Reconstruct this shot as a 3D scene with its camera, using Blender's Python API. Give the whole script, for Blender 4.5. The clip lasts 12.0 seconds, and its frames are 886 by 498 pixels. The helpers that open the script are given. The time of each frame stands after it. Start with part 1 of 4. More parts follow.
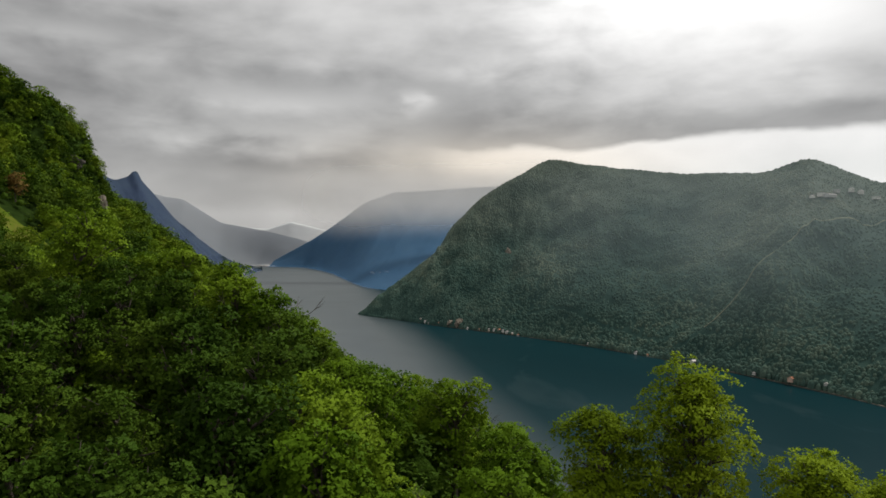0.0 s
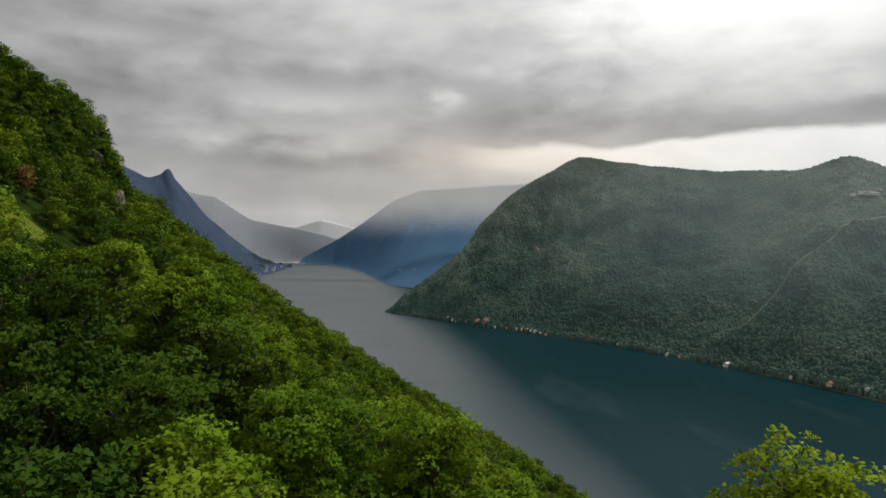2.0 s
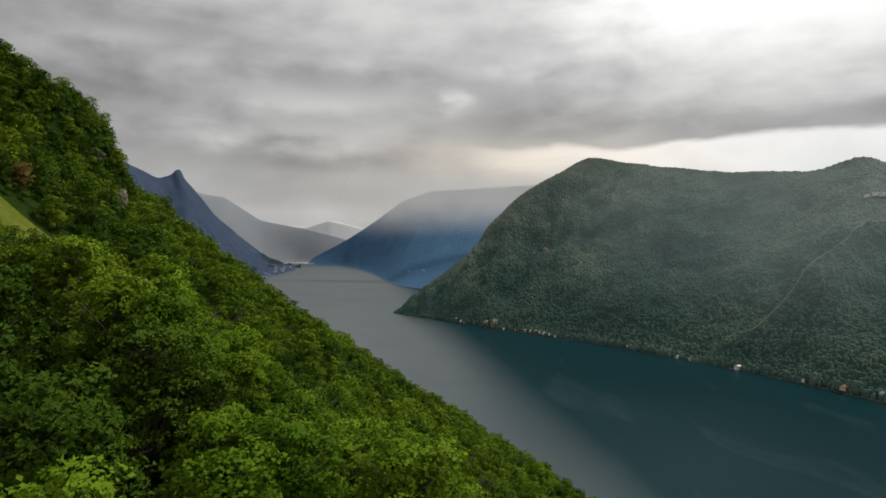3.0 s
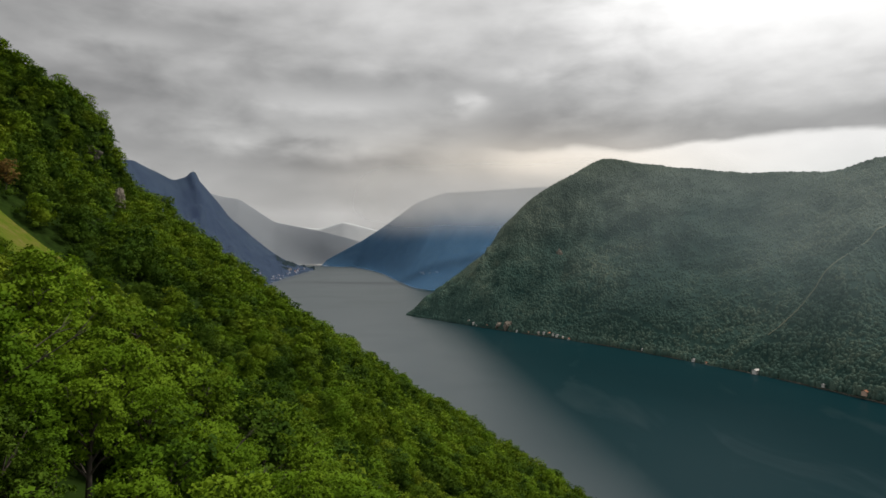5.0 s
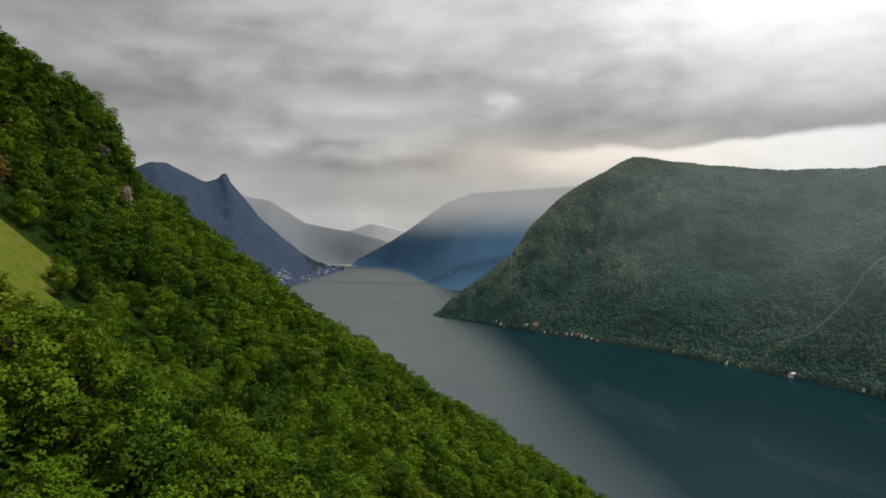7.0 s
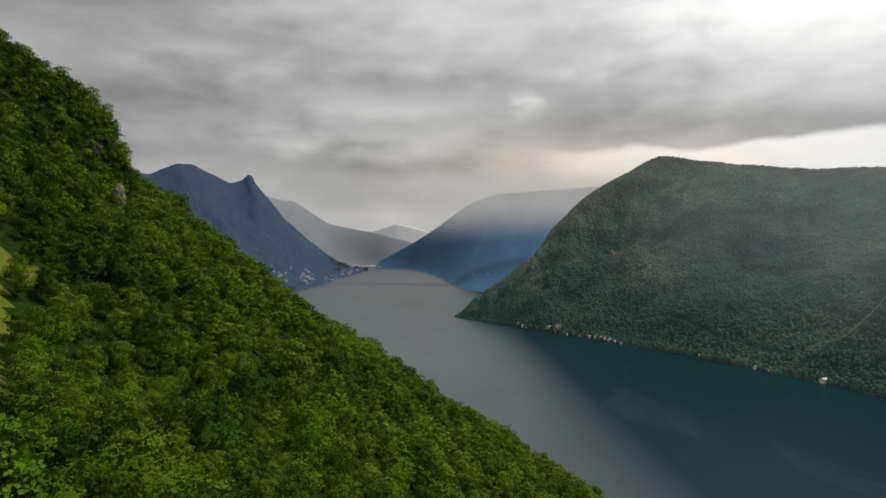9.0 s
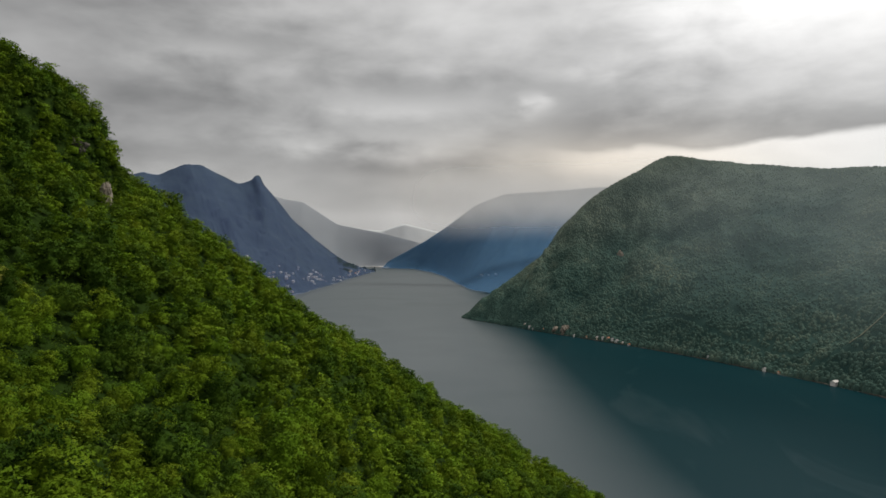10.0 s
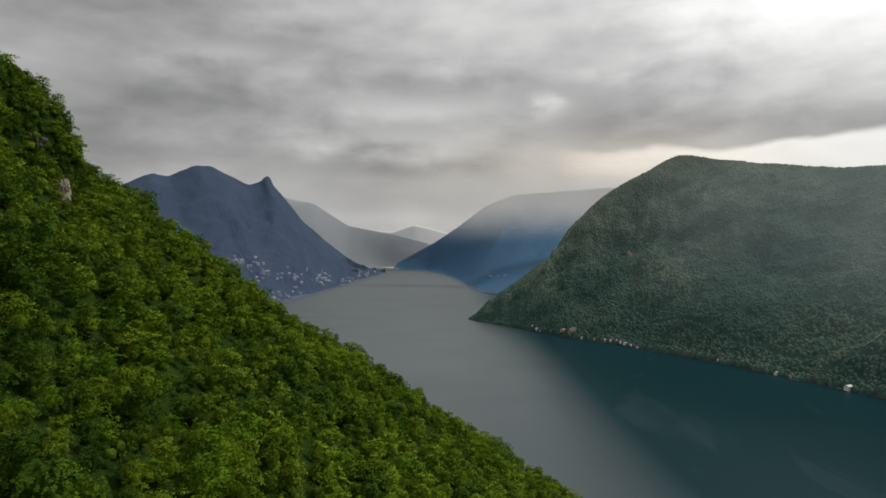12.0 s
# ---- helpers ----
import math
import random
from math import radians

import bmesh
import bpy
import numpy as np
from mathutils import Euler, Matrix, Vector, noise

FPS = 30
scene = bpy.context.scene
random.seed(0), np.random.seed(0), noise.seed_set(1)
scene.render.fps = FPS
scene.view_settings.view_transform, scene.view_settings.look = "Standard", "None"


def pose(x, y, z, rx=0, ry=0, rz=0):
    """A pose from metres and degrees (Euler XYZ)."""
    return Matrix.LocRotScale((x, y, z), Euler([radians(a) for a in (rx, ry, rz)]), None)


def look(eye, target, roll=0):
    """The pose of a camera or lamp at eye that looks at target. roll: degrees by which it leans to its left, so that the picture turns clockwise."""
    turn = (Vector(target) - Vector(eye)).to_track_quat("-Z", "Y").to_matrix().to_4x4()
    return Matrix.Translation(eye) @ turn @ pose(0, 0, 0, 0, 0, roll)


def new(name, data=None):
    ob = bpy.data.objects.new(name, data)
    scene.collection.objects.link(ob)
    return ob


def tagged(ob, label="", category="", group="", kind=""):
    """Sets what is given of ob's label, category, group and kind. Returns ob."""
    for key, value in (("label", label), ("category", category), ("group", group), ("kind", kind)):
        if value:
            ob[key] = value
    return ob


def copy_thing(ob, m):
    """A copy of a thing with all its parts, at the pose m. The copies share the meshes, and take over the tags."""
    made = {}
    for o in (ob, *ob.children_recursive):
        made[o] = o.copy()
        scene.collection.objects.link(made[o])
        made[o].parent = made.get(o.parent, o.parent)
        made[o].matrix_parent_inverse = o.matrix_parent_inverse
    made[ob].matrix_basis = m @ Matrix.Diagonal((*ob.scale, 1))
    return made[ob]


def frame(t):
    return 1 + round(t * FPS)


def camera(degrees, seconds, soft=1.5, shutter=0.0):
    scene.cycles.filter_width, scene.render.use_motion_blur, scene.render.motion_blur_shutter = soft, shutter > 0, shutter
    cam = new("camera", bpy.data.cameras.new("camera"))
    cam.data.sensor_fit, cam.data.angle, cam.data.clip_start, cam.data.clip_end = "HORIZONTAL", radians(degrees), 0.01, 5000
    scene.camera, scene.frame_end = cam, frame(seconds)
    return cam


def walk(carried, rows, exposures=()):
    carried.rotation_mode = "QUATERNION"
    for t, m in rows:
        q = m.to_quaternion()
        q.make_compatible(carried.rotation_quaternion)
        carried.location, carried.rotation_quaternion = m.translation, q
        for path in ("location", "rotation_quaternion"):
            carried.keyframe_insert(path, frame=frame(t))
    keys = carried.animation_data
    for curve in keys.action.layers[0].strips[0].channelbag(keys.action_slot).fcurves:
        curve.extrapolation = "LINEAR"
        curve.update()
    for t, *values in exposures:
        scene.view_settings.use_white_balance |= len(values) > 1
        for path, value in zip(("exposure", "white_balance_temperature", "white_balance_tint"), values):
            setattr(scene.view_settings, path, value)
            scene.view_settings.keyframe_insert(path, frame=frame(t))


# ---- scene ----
cam = camera(67.3, 12.0, 1.6)
# seconds, eye in metres, yaw, pitch and lean in degrees
ROWS = [
    (0, 0.000, 0.000, 215.000, 0.080, -1.405, 0.000),
    (0.5, 0.919, 2.763, 214.863, 0.743, -1.481, 0.044),
    (1, 1.620, 5.621, 214.704, 1.428, -1.568, 0.068),
    (1.5, 2.144, 8.561, 214.524, 2.077, -1.614, 0.133),
    (2, 2.626, 11.416, 214.361, 2.550, -1.570, 0.232),
    (2.5, 3.141, 14.139, 214.183, 2.966, -1.536, 0.312),
    (3, 3.637, 16.847, 213.976, 3.336, -1.492, 0.353),
    (5, 7.023, 27.523, 213.220, 4.571, -1.336, 0.346),
    (5.5, 8.464, 30.431, 212.903, 5.069, -1.252, 0.245),
    (6, 10.191, 33.259, 212.659, 5.689, -1.217, 0.211),
    (6.5, 11.861, 36.297, 212.356, 6.434, -1.251, 0.195),
    (7, 13.499, 39.614, 212.099, 7.161, -1.306, 0.178),
    (9, 21.143, 54.656, 211.330, 9.337, -1.224, 0.172),
    (9.5, 23.445, 58.964, 211.111, 9.742, -1.198, 0.164),
    (10, 25.894, 63.376, 210.961, 10.111, -1.183, 0.167),
    (10.5, 28.444, 67.920, 210.726, 10.433, -1.158, 0.111),
    (11, 31.174, 72.469, 210.546, 10.699, -1.133, 0.096),
    (11.5, 34.029, 77.288, 210.404, 10.958, -1.118, 0.132),
    (12, 36.936, 82.197, 210.216, 11.181, -1.093, 0.128),
]
walk(cam, [(t, pose(x, y, z, 90 + pitch, 0, yaw) @ pose(0, 0, 0, 0, 0, roll)) for t, x, y, z, yaw, pitch, roll in ROWS])

# ---- world, sun and exposure ----
class Sock:
    """A socket of a node tree with arithmetic."""

    def __init__(self, tree, out):
        self.tree, self.out = tree, out

    def op(self, kind, *others, clamp=False):
        node = self.tree.nodes.new("ShaderNodeMath")
        node.operation, node.use_clamp = kind, clamp
        for i, v in enumerate((self, *others)):
            if isinstance(v, Sock):
                self.tree.links.new(v.out, node.inputs[i])
            else:
                node.inputs[i].default_value = v
        return Sock(self.tree, node.outputs[0])

    def __add__(self, o): return self.op("ADD", o)
    def __radd__(self, o): return self.op("ADD", o)
    def __sub__(self, o): return self.op("SUBTRACT", o)
    def __rsub__(self, o): return (self * -1.0) + o
    def __mul__(self, o): return self.op("MULTIPLY", o)
    def __rmul__(self, o): return self.op("MULTIPLY", o)
    def __truediv__(self, o): return self.op("DIVIDE", o)

    def smooth(self, lo, hi):
        node = self.tree.nodes.new("ShaderNodeMapRange")
        node.interpolation_type = "SMOOTHSTEP"
        node.inputs["From Min"].default_value, node.inputs["From Max"].default_value = lo, hi
        self.tree.links.new(self.out, node.inputs["Value"])
        return Sock(self.tree, node.outputs["Result"])

    def bell(self, mid, wide):
        d = (self - mid) * (1.0 / wide)
        return d * d


def gauss(a, e, a0, e0, wa, we):
    return ((a.bell(a0, wa) + e.bell(e0, we)) * -1.0).op("EXPONENT")


def combine(tree, x, y, z):
    node = tree.nodes.new("ShaderNodeCombineXYZ")
    for i, v in enumerate((x, y, z)):
        if isinstance(v, Sock):
            tree.links.new(v.out, node.inputs[i])
        else:
            node.inputs[i].default_value = v
    return node.outputs[0]


def noise_at(tree, vec, scale, detail=4.0, rough=0.5, distort=0.0):
    node = tree.nodes.new("ShaderNodeTexNoise")
    node.inputs["Scale"].default_value, node.inputs["Detail"].default_value = scale, detail
    node.inputs["Roughness"].default_value, node.inputs["Distortion"].default_value = rough, distort
    tree.links.new(vec, node.inputs["Vector"])
    return Sock(tree, node.outputs["Fac"])


def ramp(tree, fac, stops):
    node = tree.nodes.new("ShaderNodeValToRGB")
    while len(node.color_ramp.elements) < len(stops):
        node.color_ramp.elements.new(0.5)
    for el, (p, c) in zip(node.color_ramp.elements, stops):
        el.position, el.color = p, (*c, 1)
    tree.links.new(fac.out if isinstance(fac, Sock) else fac, node.inputs[0])
    return node.outputs[0]


SUN_EL, SUN_AZ = radians(52), radians(55)
world = bpy.data.worlds.new("overcast_sky")
scene.world = world
world.use_nodes = True
wt = world.node_tree
wt.nodes.clear()
coord = wt.nodes.new("ShaderNodeTexCoord")
split = wt.nodes.new("ShaderNodeSeparateXYZ")
wt.links.new(coord.outputs["Generated"], split.inputs[0])
dx, dy, dz = (Sock(wt, o) for o in split.outputs)
up = dz.op("MAXIMUM", 0.0)
az = dx.op("ARCTAN2", dy) * 57.296
el = dz.op("ARCSINE") * 57.296
# layered stratocumulus seen from below: noise on a flat deck and a flatter layer near the horizon
deck = combine(wt, dx / (up + 0.22), dy / (up + 0.22), 0.0)
n_big = noise_at(wt, deck, 1.0, 2.0, 0.45, 0.2)
n_mid = noise_at(wt, combine(wt, az * 0.085, el * 0.24, 3.7), 1.0, 4.0, 0.48, 0.25)
n_fine = noise_at(wt, combine(wt, az * 0.20, el * 0.42, 9.1), 1.0, 4.0, 0.48, 0.2)
aw = az + (n_fine - 0.5) * 8.0 + (n_mid - 0.5) * 5.0
ew = el + (n_mid - 0.5) * 2.6 + (n_fine - 0.5) * 1.8
high = el.smooth(18.0, 32.0)
lum = 0.350 + 0.075 * high + (n_big - 0.5) * 0.14 + (n_mid - 0.5) * 0.23 + (n_fine - 0.5) * 0.18
# cloud banks and breaks: bearing, elevation, half width, half height, brighter or darker
BANKS = (
    (17.5, 19.8, 10.0, 6.0, 0.48), (30.0, 17.5, 9.0, 5.2, 0.30), (-36.0, 15.0, 14.0, 7.0, -0.105), (8.0, 15.5, 14.0, 4.0, 0.05), (-19.0, 5.0, 14.0, 3.0, -0.08), (-12.0, 19.5, 15.0, 3.2, 0.07), (-29.0, 10.6, 9.0, 1.7, -0.08),
    (-14.0, 12.6, 11.0, 1.2, -0.07), (-13.0, 10.6, 5.0, 0.9, 0.06), (-3.2, 10.7, 1.4, 0.9, 0.17), (-16.0, 7.7, 6.0, 0.7, 0.06),
    (-13.0, 5.7, 9.0, 0.8, -0.075), (-26.0, 7.4, 6.5, 1.4, -0.09), (4.0, 12.4, 6.0, 1.5, -0.07), (-30.0, 14.3, 4.0, 0.8, 0.08),
    (-39.0, 7.0, 9.0, 3.2, -0.10), (31.0, 9.2, 7.0, 1.1, -0.06), (5.0, 9.0, 8.0, 1.5, -0.05))
for a0, e0, wa, we, amp in BANKS:
    lum = lum + amp * gauss(aw, ew, a0, e0, wa, we)
# the dark flat base of the nearest bank, and the bright gap below it
base = el + (n_fine - 0.5) * 1.6 + (n_mid - 0.5) * 1.6 - 0.5 * az.smooth(8.0, 22.0)
bank = aw.smooth(-4.0, 3.0) * (1.0 - az.smooth(60.0, 80.0)) * base.smooth(6.9, 7.5) * (1.0 - base.smooth(8.0, 12.5))
lum = (lum - 0.085 * bank).op("MAXIMUM", 0.15)
gap = az.smooth(-3.0, 14.0) * (1.0 - base.smooth(6.7, 7.5)) * (1.0 - az.smooth(45.0, 75.0))
lum = lum + (0.62 + (n_fine - 0.5) * 0.16 - lum) * gap
lum = lum + 0.19 * gauss(az, ew, 4.5, 5.6, 6.5, 1.7)
tint = ramp(wt, (gauss(az, el, 3.0, 5.2, 14.0, 3.2)), [(0.0, (1.01, 1.0, 0.985)), (1.0, (1.11, 0.99, 0.84))])
grey = wt.nodes.new("ShaderNodeMix")
grey.data_type, grey.blend_type = "RGBA", "MULTIPLY"
grey.inputs["Factor"].default_value = 1.0
wt.links.new(combine(wt, lum, lum, lum), grey.inputs["A"])
wt.links.new(tint, grey.inputs["B"])
sky = wt.nodes.new("ShaderNodeTexSky")
sky.sky_type, sky.sun_disc = "NISHITA", False
sky.sun_elevation, sky.sun_rotation = SUN_EL, SUN_AZ
clear = wt.nodes.new("ShaderNodeBackground")
clear.inputs["Strength"].default_value = 0.05
wt.links.new(sky.outputs[0], clear.inputs["Color"])
cloud = wt.nodes.new("ShaderNodeBackground")
cloud.inputs["Strength"].default_value = 1.0
wt.links.new(grey.outputs["Result"], cloud.inputs["Color"])
cover = wt.nodes.new("ShaderNodeMixShader")
cover.inputs[0].default_value = 0.95
wt.links.new(clear.outputs[0], cover.inputs[1])
wt.links.new(cloud.outputs[0], cover.inputs[2])
wo = wt.nodes.new("ShaderNodeOutputWorld")
wt.links.new(cover.outputs[0], wo.inputs[0])

sun = new("sun", bpy.data.lights.new("sun", "SUN"))
sun.data.energy, sun.data.angle, sun.data.color = 2.3, radians(12), (1.0, 0.95, 0.86)
sun.matrix_world = look((0, 0, 900), (-900 * math.sin(SUN_AZ) * math.cos(SUN_EL), -900 * math.cos(SUN_AZ) * math.cos(SUN_EL), 900 - 900 * math.sin(SUN_EL)))
scene.view_settings.exposure = 0.55


# ---- materials ----
def material(name, rough=0.8, spec=0.3):
    m = bpy.data.materials.new(name)
    m.use_nodes = True
    t = m.node_tree
    b = t.nodes["Principled BSDF"]
    b.inputs["Roughness"].default_value = rough
    b.inputs["Specular IOR Level"].default_value = spec
    return m, t, b


def place(tree):
    """World coordinates of the shaded point."""
    g = tree.nodes.new("ShaderNodeNewGeometry")
    return g.outputs["Position"]


def bump(tree, bsdf, height, strength, distance):
    n = tree.nodes.new("ShaderNodeBump")
    n.inputs["Strength"].default_value, n.inputs["Distance"].default_value = strength, distance
    tree.links.new(height.out, n.inputs["Height"])
    tree.links.new(n.outputs[0], bsdf.inputs["Normal"])


def leaf_material(name, dark, mid, light, own=0.5, stand=0.16, through_light=0.30, relief=0.0):
    """Foliage: hue by leaf, by tree and by stand, with light coming through the blades."""
    m, t, b = material(name, 0.7, 0.04)
    geo = t.nodes.new("ShaderNodeNewGeometry")
    info = t.nodes.new("ShaderNodeObjectInfo")
    isle = Sock(t, geo.outputs["Random Per Island"])
    each = Sock(t, info.outputs["Random"])
    n1 = noise_at(t, geo.outputs["Position"], stand, 2.0)
    n2 = noise_at(t, geo.outputs["Position"], 0.02, 2.0)
    n3 = noise_at(t, geo.outputs["Position"], 0.05, 2.0)
    v = isle * 0.16 + 0.10 + (each - 0.5) * own + (n1 - 0.5) * 1.2 + (n3 - 0.5) * 0.9 + (n2 - 0.5) * 0.6 + 0.37
    col = ramp(t, v.op("ADD", 0.0, clamp=True), [(0.0, dark), (0.5, mid), (1.0, light)])
    t.links.new(col, b.inputs["Base Color"])
    if relief:
        bump(t, b, noise_at(t, geo.outputs["Position"], 1.3, 4.0, 0.65), 1.0, relief)
    tr = t.nodes.new("ShaderNodeBsdfTranslucent")
    t.links.new(col, tr.inputs["Color"])
    mix = t.nodes.new("ShaderNodeMixShader")
    mix.inputs[0].default_value = through_light
    t.links.new(b.outputs[0], mix.inputs[1])
    t.links.new(tr.outputs[0], mix.inputs[2])
    t.links.new(mix.outputs[0], t.nodes["Material Output"].inputs[0])
    return m


def simple_material(name, stops, scale, rough=0.8, bump_by=0.0, own=0.0, spec=0.3):
    m, t, b = material(name, rough, spec)
    p = place(t)
    n = noise_at(t, p, scale, 6.0, 0.6) * 0.7 + noise_at(t, p, scale * 0.17, 3.0) * 0.3
    if own:
        info = t.nodes.new("ShaderNodeObjectInfo")
        n = n + (Sock(t, info.outputs["Random"]) - 0.5) * own
    t.links.new(ramp(t, n, stops), b.inputs["Base Color"])
    if bump_by:
        bump(t, b, n, 0.8, bump_by)
    return m


LEAF = leaf_material("spring_leaves", (0.042, 0.092, 0.005), (0.092, 0.166, 0.008), (0.152, 0.230, 0.014))
LEAF_YELLOW = leaf_material("young_yellow_green_leaves", (0.100, 0.155, 0.006), (0.185, 0.260, 0.012), (0.270, 0.335, 0.022))
LEAF_FAR = leaf_material("hillside_leaves", (0.031, 0.064, 0.004), (0.078, 0.134, 0.006), (0.152, 0.206, 0.013), 0.3, 0.10, 0.22, 0.5)
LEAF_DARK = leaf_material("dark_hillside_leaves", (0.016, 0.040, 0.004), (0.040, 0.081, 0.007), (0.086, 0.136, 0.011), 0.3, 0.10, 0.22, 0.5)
LEAF_LIGHT = leaf_material("light_hillside_leaves", (0.042, 0.090, 0.005), (0.088, 0.162, 0.008), (0.150, 0.228, 0.014), 0.3, 0.10, 0.22, 0.5)
LEAF_RUST = leaf_material("copper_leaves", (0.085, 0.050, 0.014), (0.150, 0.092, 0.026), (0.200, 0.135, 0.040))
BARK = simple_material("bark", [(0.3, (0.045, 0.036, 0.028)), (0.7, (0.12, 0.10, 0.08))], 6.0, 0.9, 0.03)
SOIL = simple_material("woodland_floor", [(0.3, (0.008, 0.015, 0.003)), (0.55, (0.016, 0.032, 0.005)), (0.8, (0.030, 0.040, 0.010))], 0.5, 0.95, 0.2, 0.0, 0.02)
GRASS = simple_material("meadow_grass", [(0.32, (0.050, 0.082, 0.008)), (0.46, (0.078, 0.105, 0.011)), (0.58, (0.108, 0.108, 0.021)), (0.72, (0.155, 0.122, 0.056))], 0.45, 0.95, 0.25, 0.0, 0.02)
ROCK = simple_material("pale_limestone", [(0.3, (0.09, 0.075, 0.058)), (0.5, (0.21, 0.18, 0.145)), (0.75, (0.34, 0.30, 0.25))], 0.5, 0.9, 0.4)


def forest_material(name, deep):
    """Forest crowns across the lake: greens by tree and stand, brownish and paler towards the ridge."""
    m, t, b = material(name, 0.8, 0.02)
    geo = t.nodes.new("ShaderNodeNewGeometry")
    p = geo.outputs["Position"]
    sep = t.nodes.new("ShaderNodeSeparateXYZ")
    t.links.new(p, sep.inputs[0])
    stand, wide, clump = noise_at(t, p, 0.011, 3.0, 0.55), noise_at(t, p, 0.0035, 3.0, 0.5), noise_at(t, p, 0.045, 3.0, 0.6)
    v = Sock(t, geo.outputs["Random Per Island"]) * 0.26 + (clump - 0.5) * 0.8 + (stand - 0.5) * 0.8 + (wide - 0.5) * 1.0 + 0.33
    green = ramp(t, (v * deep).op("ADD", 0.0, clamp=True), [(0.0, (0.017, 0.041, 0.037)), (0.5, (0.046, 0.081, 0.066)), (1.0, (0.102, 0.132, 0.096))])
    # besides the brown, hazy brightness of the upper slopes is put into this colour
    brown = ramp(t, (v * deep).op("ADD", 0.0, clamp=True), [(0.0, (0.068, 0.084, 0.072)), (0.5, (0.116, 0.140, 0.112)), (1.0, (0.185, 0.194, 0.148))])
    high = (Sock(t, sep.outputs[2]) + (wide - 0.5) * 320.0 + (stand - 0.5) * 120.0).smooth(110.0, 350.0)
    mix = t.nodes.new("ShaderNodeMix")
    mix.data_type = "RGBA"
    t.links.new((high * 0.75).out, mix.inputs["Factor"])
    t.links.new(green, mix.inputs["A"])
    t.links.new(brown, mix.inputs["B"])
    t.links.new(mix.outputs["Result"], b.inputs["Base Color"])
    bump(t, b, noise_at(t, p, 0.5, 3.0, 0.6), 1.0, 0.5)
    return m


WOODS_LEAF = forest_material("far_forest_crowns", 1.0)
# the crown greens much darker: shade between the crowns, put into the colour
WOODS = forest_material("far_forest_gap_shade", 0.35)
# dark slopes, a slight blue of distance haze mixed into the base colour
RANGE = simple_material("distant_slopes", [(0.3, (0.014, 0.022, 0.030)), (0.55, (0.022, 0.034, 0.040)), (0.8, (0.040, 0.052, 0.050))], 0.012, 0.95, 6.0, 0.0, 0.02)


def water_material():
    """Calm water down the middle of the lake, ruffled by a breeze off the wooded mountain."""
    m, t, b = material("lake_water", 0.1, 0.45)
    b.inputs["Base Color"].default_value = (0.002, 0.0195, 0.025, 1)
    b.inputs["Specular Tint"].default_value = (1.0, 0.95, 0.93, 1)
    b.inputs["IOR"].default_value = 1.55
    p = place(t)
    sep = t.nodes.new("ShaderNodeSeparateXYZ")
    t.links.new(p, sep.inputs[0])
    x, y = Sock(t, sep.outputs[0]), Sock(t, sep.outputs[1])
    n = noise_at(t, p, 0.30, 3.0, 0.55, 0.3)
    calm = noise_at(t, p, 0.004, 2.0, 0.5, 0.3)
    drift = noise_at(t, combine(t, x * 0.011, y * 0.0035, 0.0), 1.0, 4.0, 0.5, 0.8)
    side = x + y * 0.20
    breeze = side.smooth(135.0, 275.0)
    slick = drift.smooth(0.56, 0.74)
    t.links.new((0.30 + calm.smooth(0.42, 0.72) * 0.04 + y.smooth(1000.0, 2400.0) * 0.22).out, b.inputs["Roughness"])
    t.links.new(((0.72 + y.smooth(700.0, 1500.0) * 0.28) * (1.0 - breeze * (0.97 - slick * 0.07))).out, b.inputs["Specular IOR Level"])
    bump(t, b, n, 0.02, 0.35)
    return m


WATER = water_material()


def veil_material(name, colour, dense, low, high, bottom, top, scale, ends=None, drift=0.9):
    """Tinted sheet standing in for mist, lit by the sky: mostly clear, denser in drifts between two heights."""
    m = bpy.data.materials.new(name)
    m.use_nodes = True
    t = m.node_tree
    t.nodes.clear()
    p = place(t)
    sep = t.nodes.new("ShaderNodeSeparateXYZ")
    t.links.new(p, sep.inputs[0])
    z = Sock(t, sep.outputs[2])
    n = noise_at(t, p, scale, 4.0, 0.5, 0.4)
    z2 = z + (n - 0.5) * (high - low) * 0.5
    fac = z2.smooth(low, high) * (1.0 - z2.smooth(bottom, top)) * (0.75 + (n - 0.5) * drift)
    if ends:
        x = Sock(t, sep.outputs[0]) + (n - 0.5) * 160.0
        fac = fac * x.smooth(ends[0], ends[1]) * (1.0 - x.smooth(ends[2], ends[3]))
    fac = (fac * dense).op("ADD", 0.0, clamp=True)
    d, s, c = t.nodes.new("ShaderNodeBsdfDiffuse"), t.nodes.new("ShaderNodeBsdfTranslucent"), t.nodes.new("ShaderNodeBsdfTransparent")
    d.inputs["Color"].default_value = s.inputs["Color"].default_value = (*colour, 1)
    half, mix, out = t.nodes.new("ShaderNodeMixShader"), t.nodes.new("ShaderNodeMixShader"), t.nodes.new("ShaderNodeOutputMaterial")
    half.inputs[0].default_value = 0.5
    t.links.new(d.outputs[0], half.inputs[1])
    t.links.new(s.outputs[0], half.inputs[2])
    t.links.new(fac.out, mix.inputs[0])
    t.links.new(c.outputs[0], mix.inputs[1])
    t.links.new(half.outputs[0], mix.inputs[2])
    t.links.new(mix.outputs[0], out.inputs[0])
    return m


# ---- mesh helpers ----
def smoothstep(a, b, x):
    k = np.clip((np.asarray(x, float) - a) / (b - a), 0, 1)
    return k * k * (3 - 2 * k)


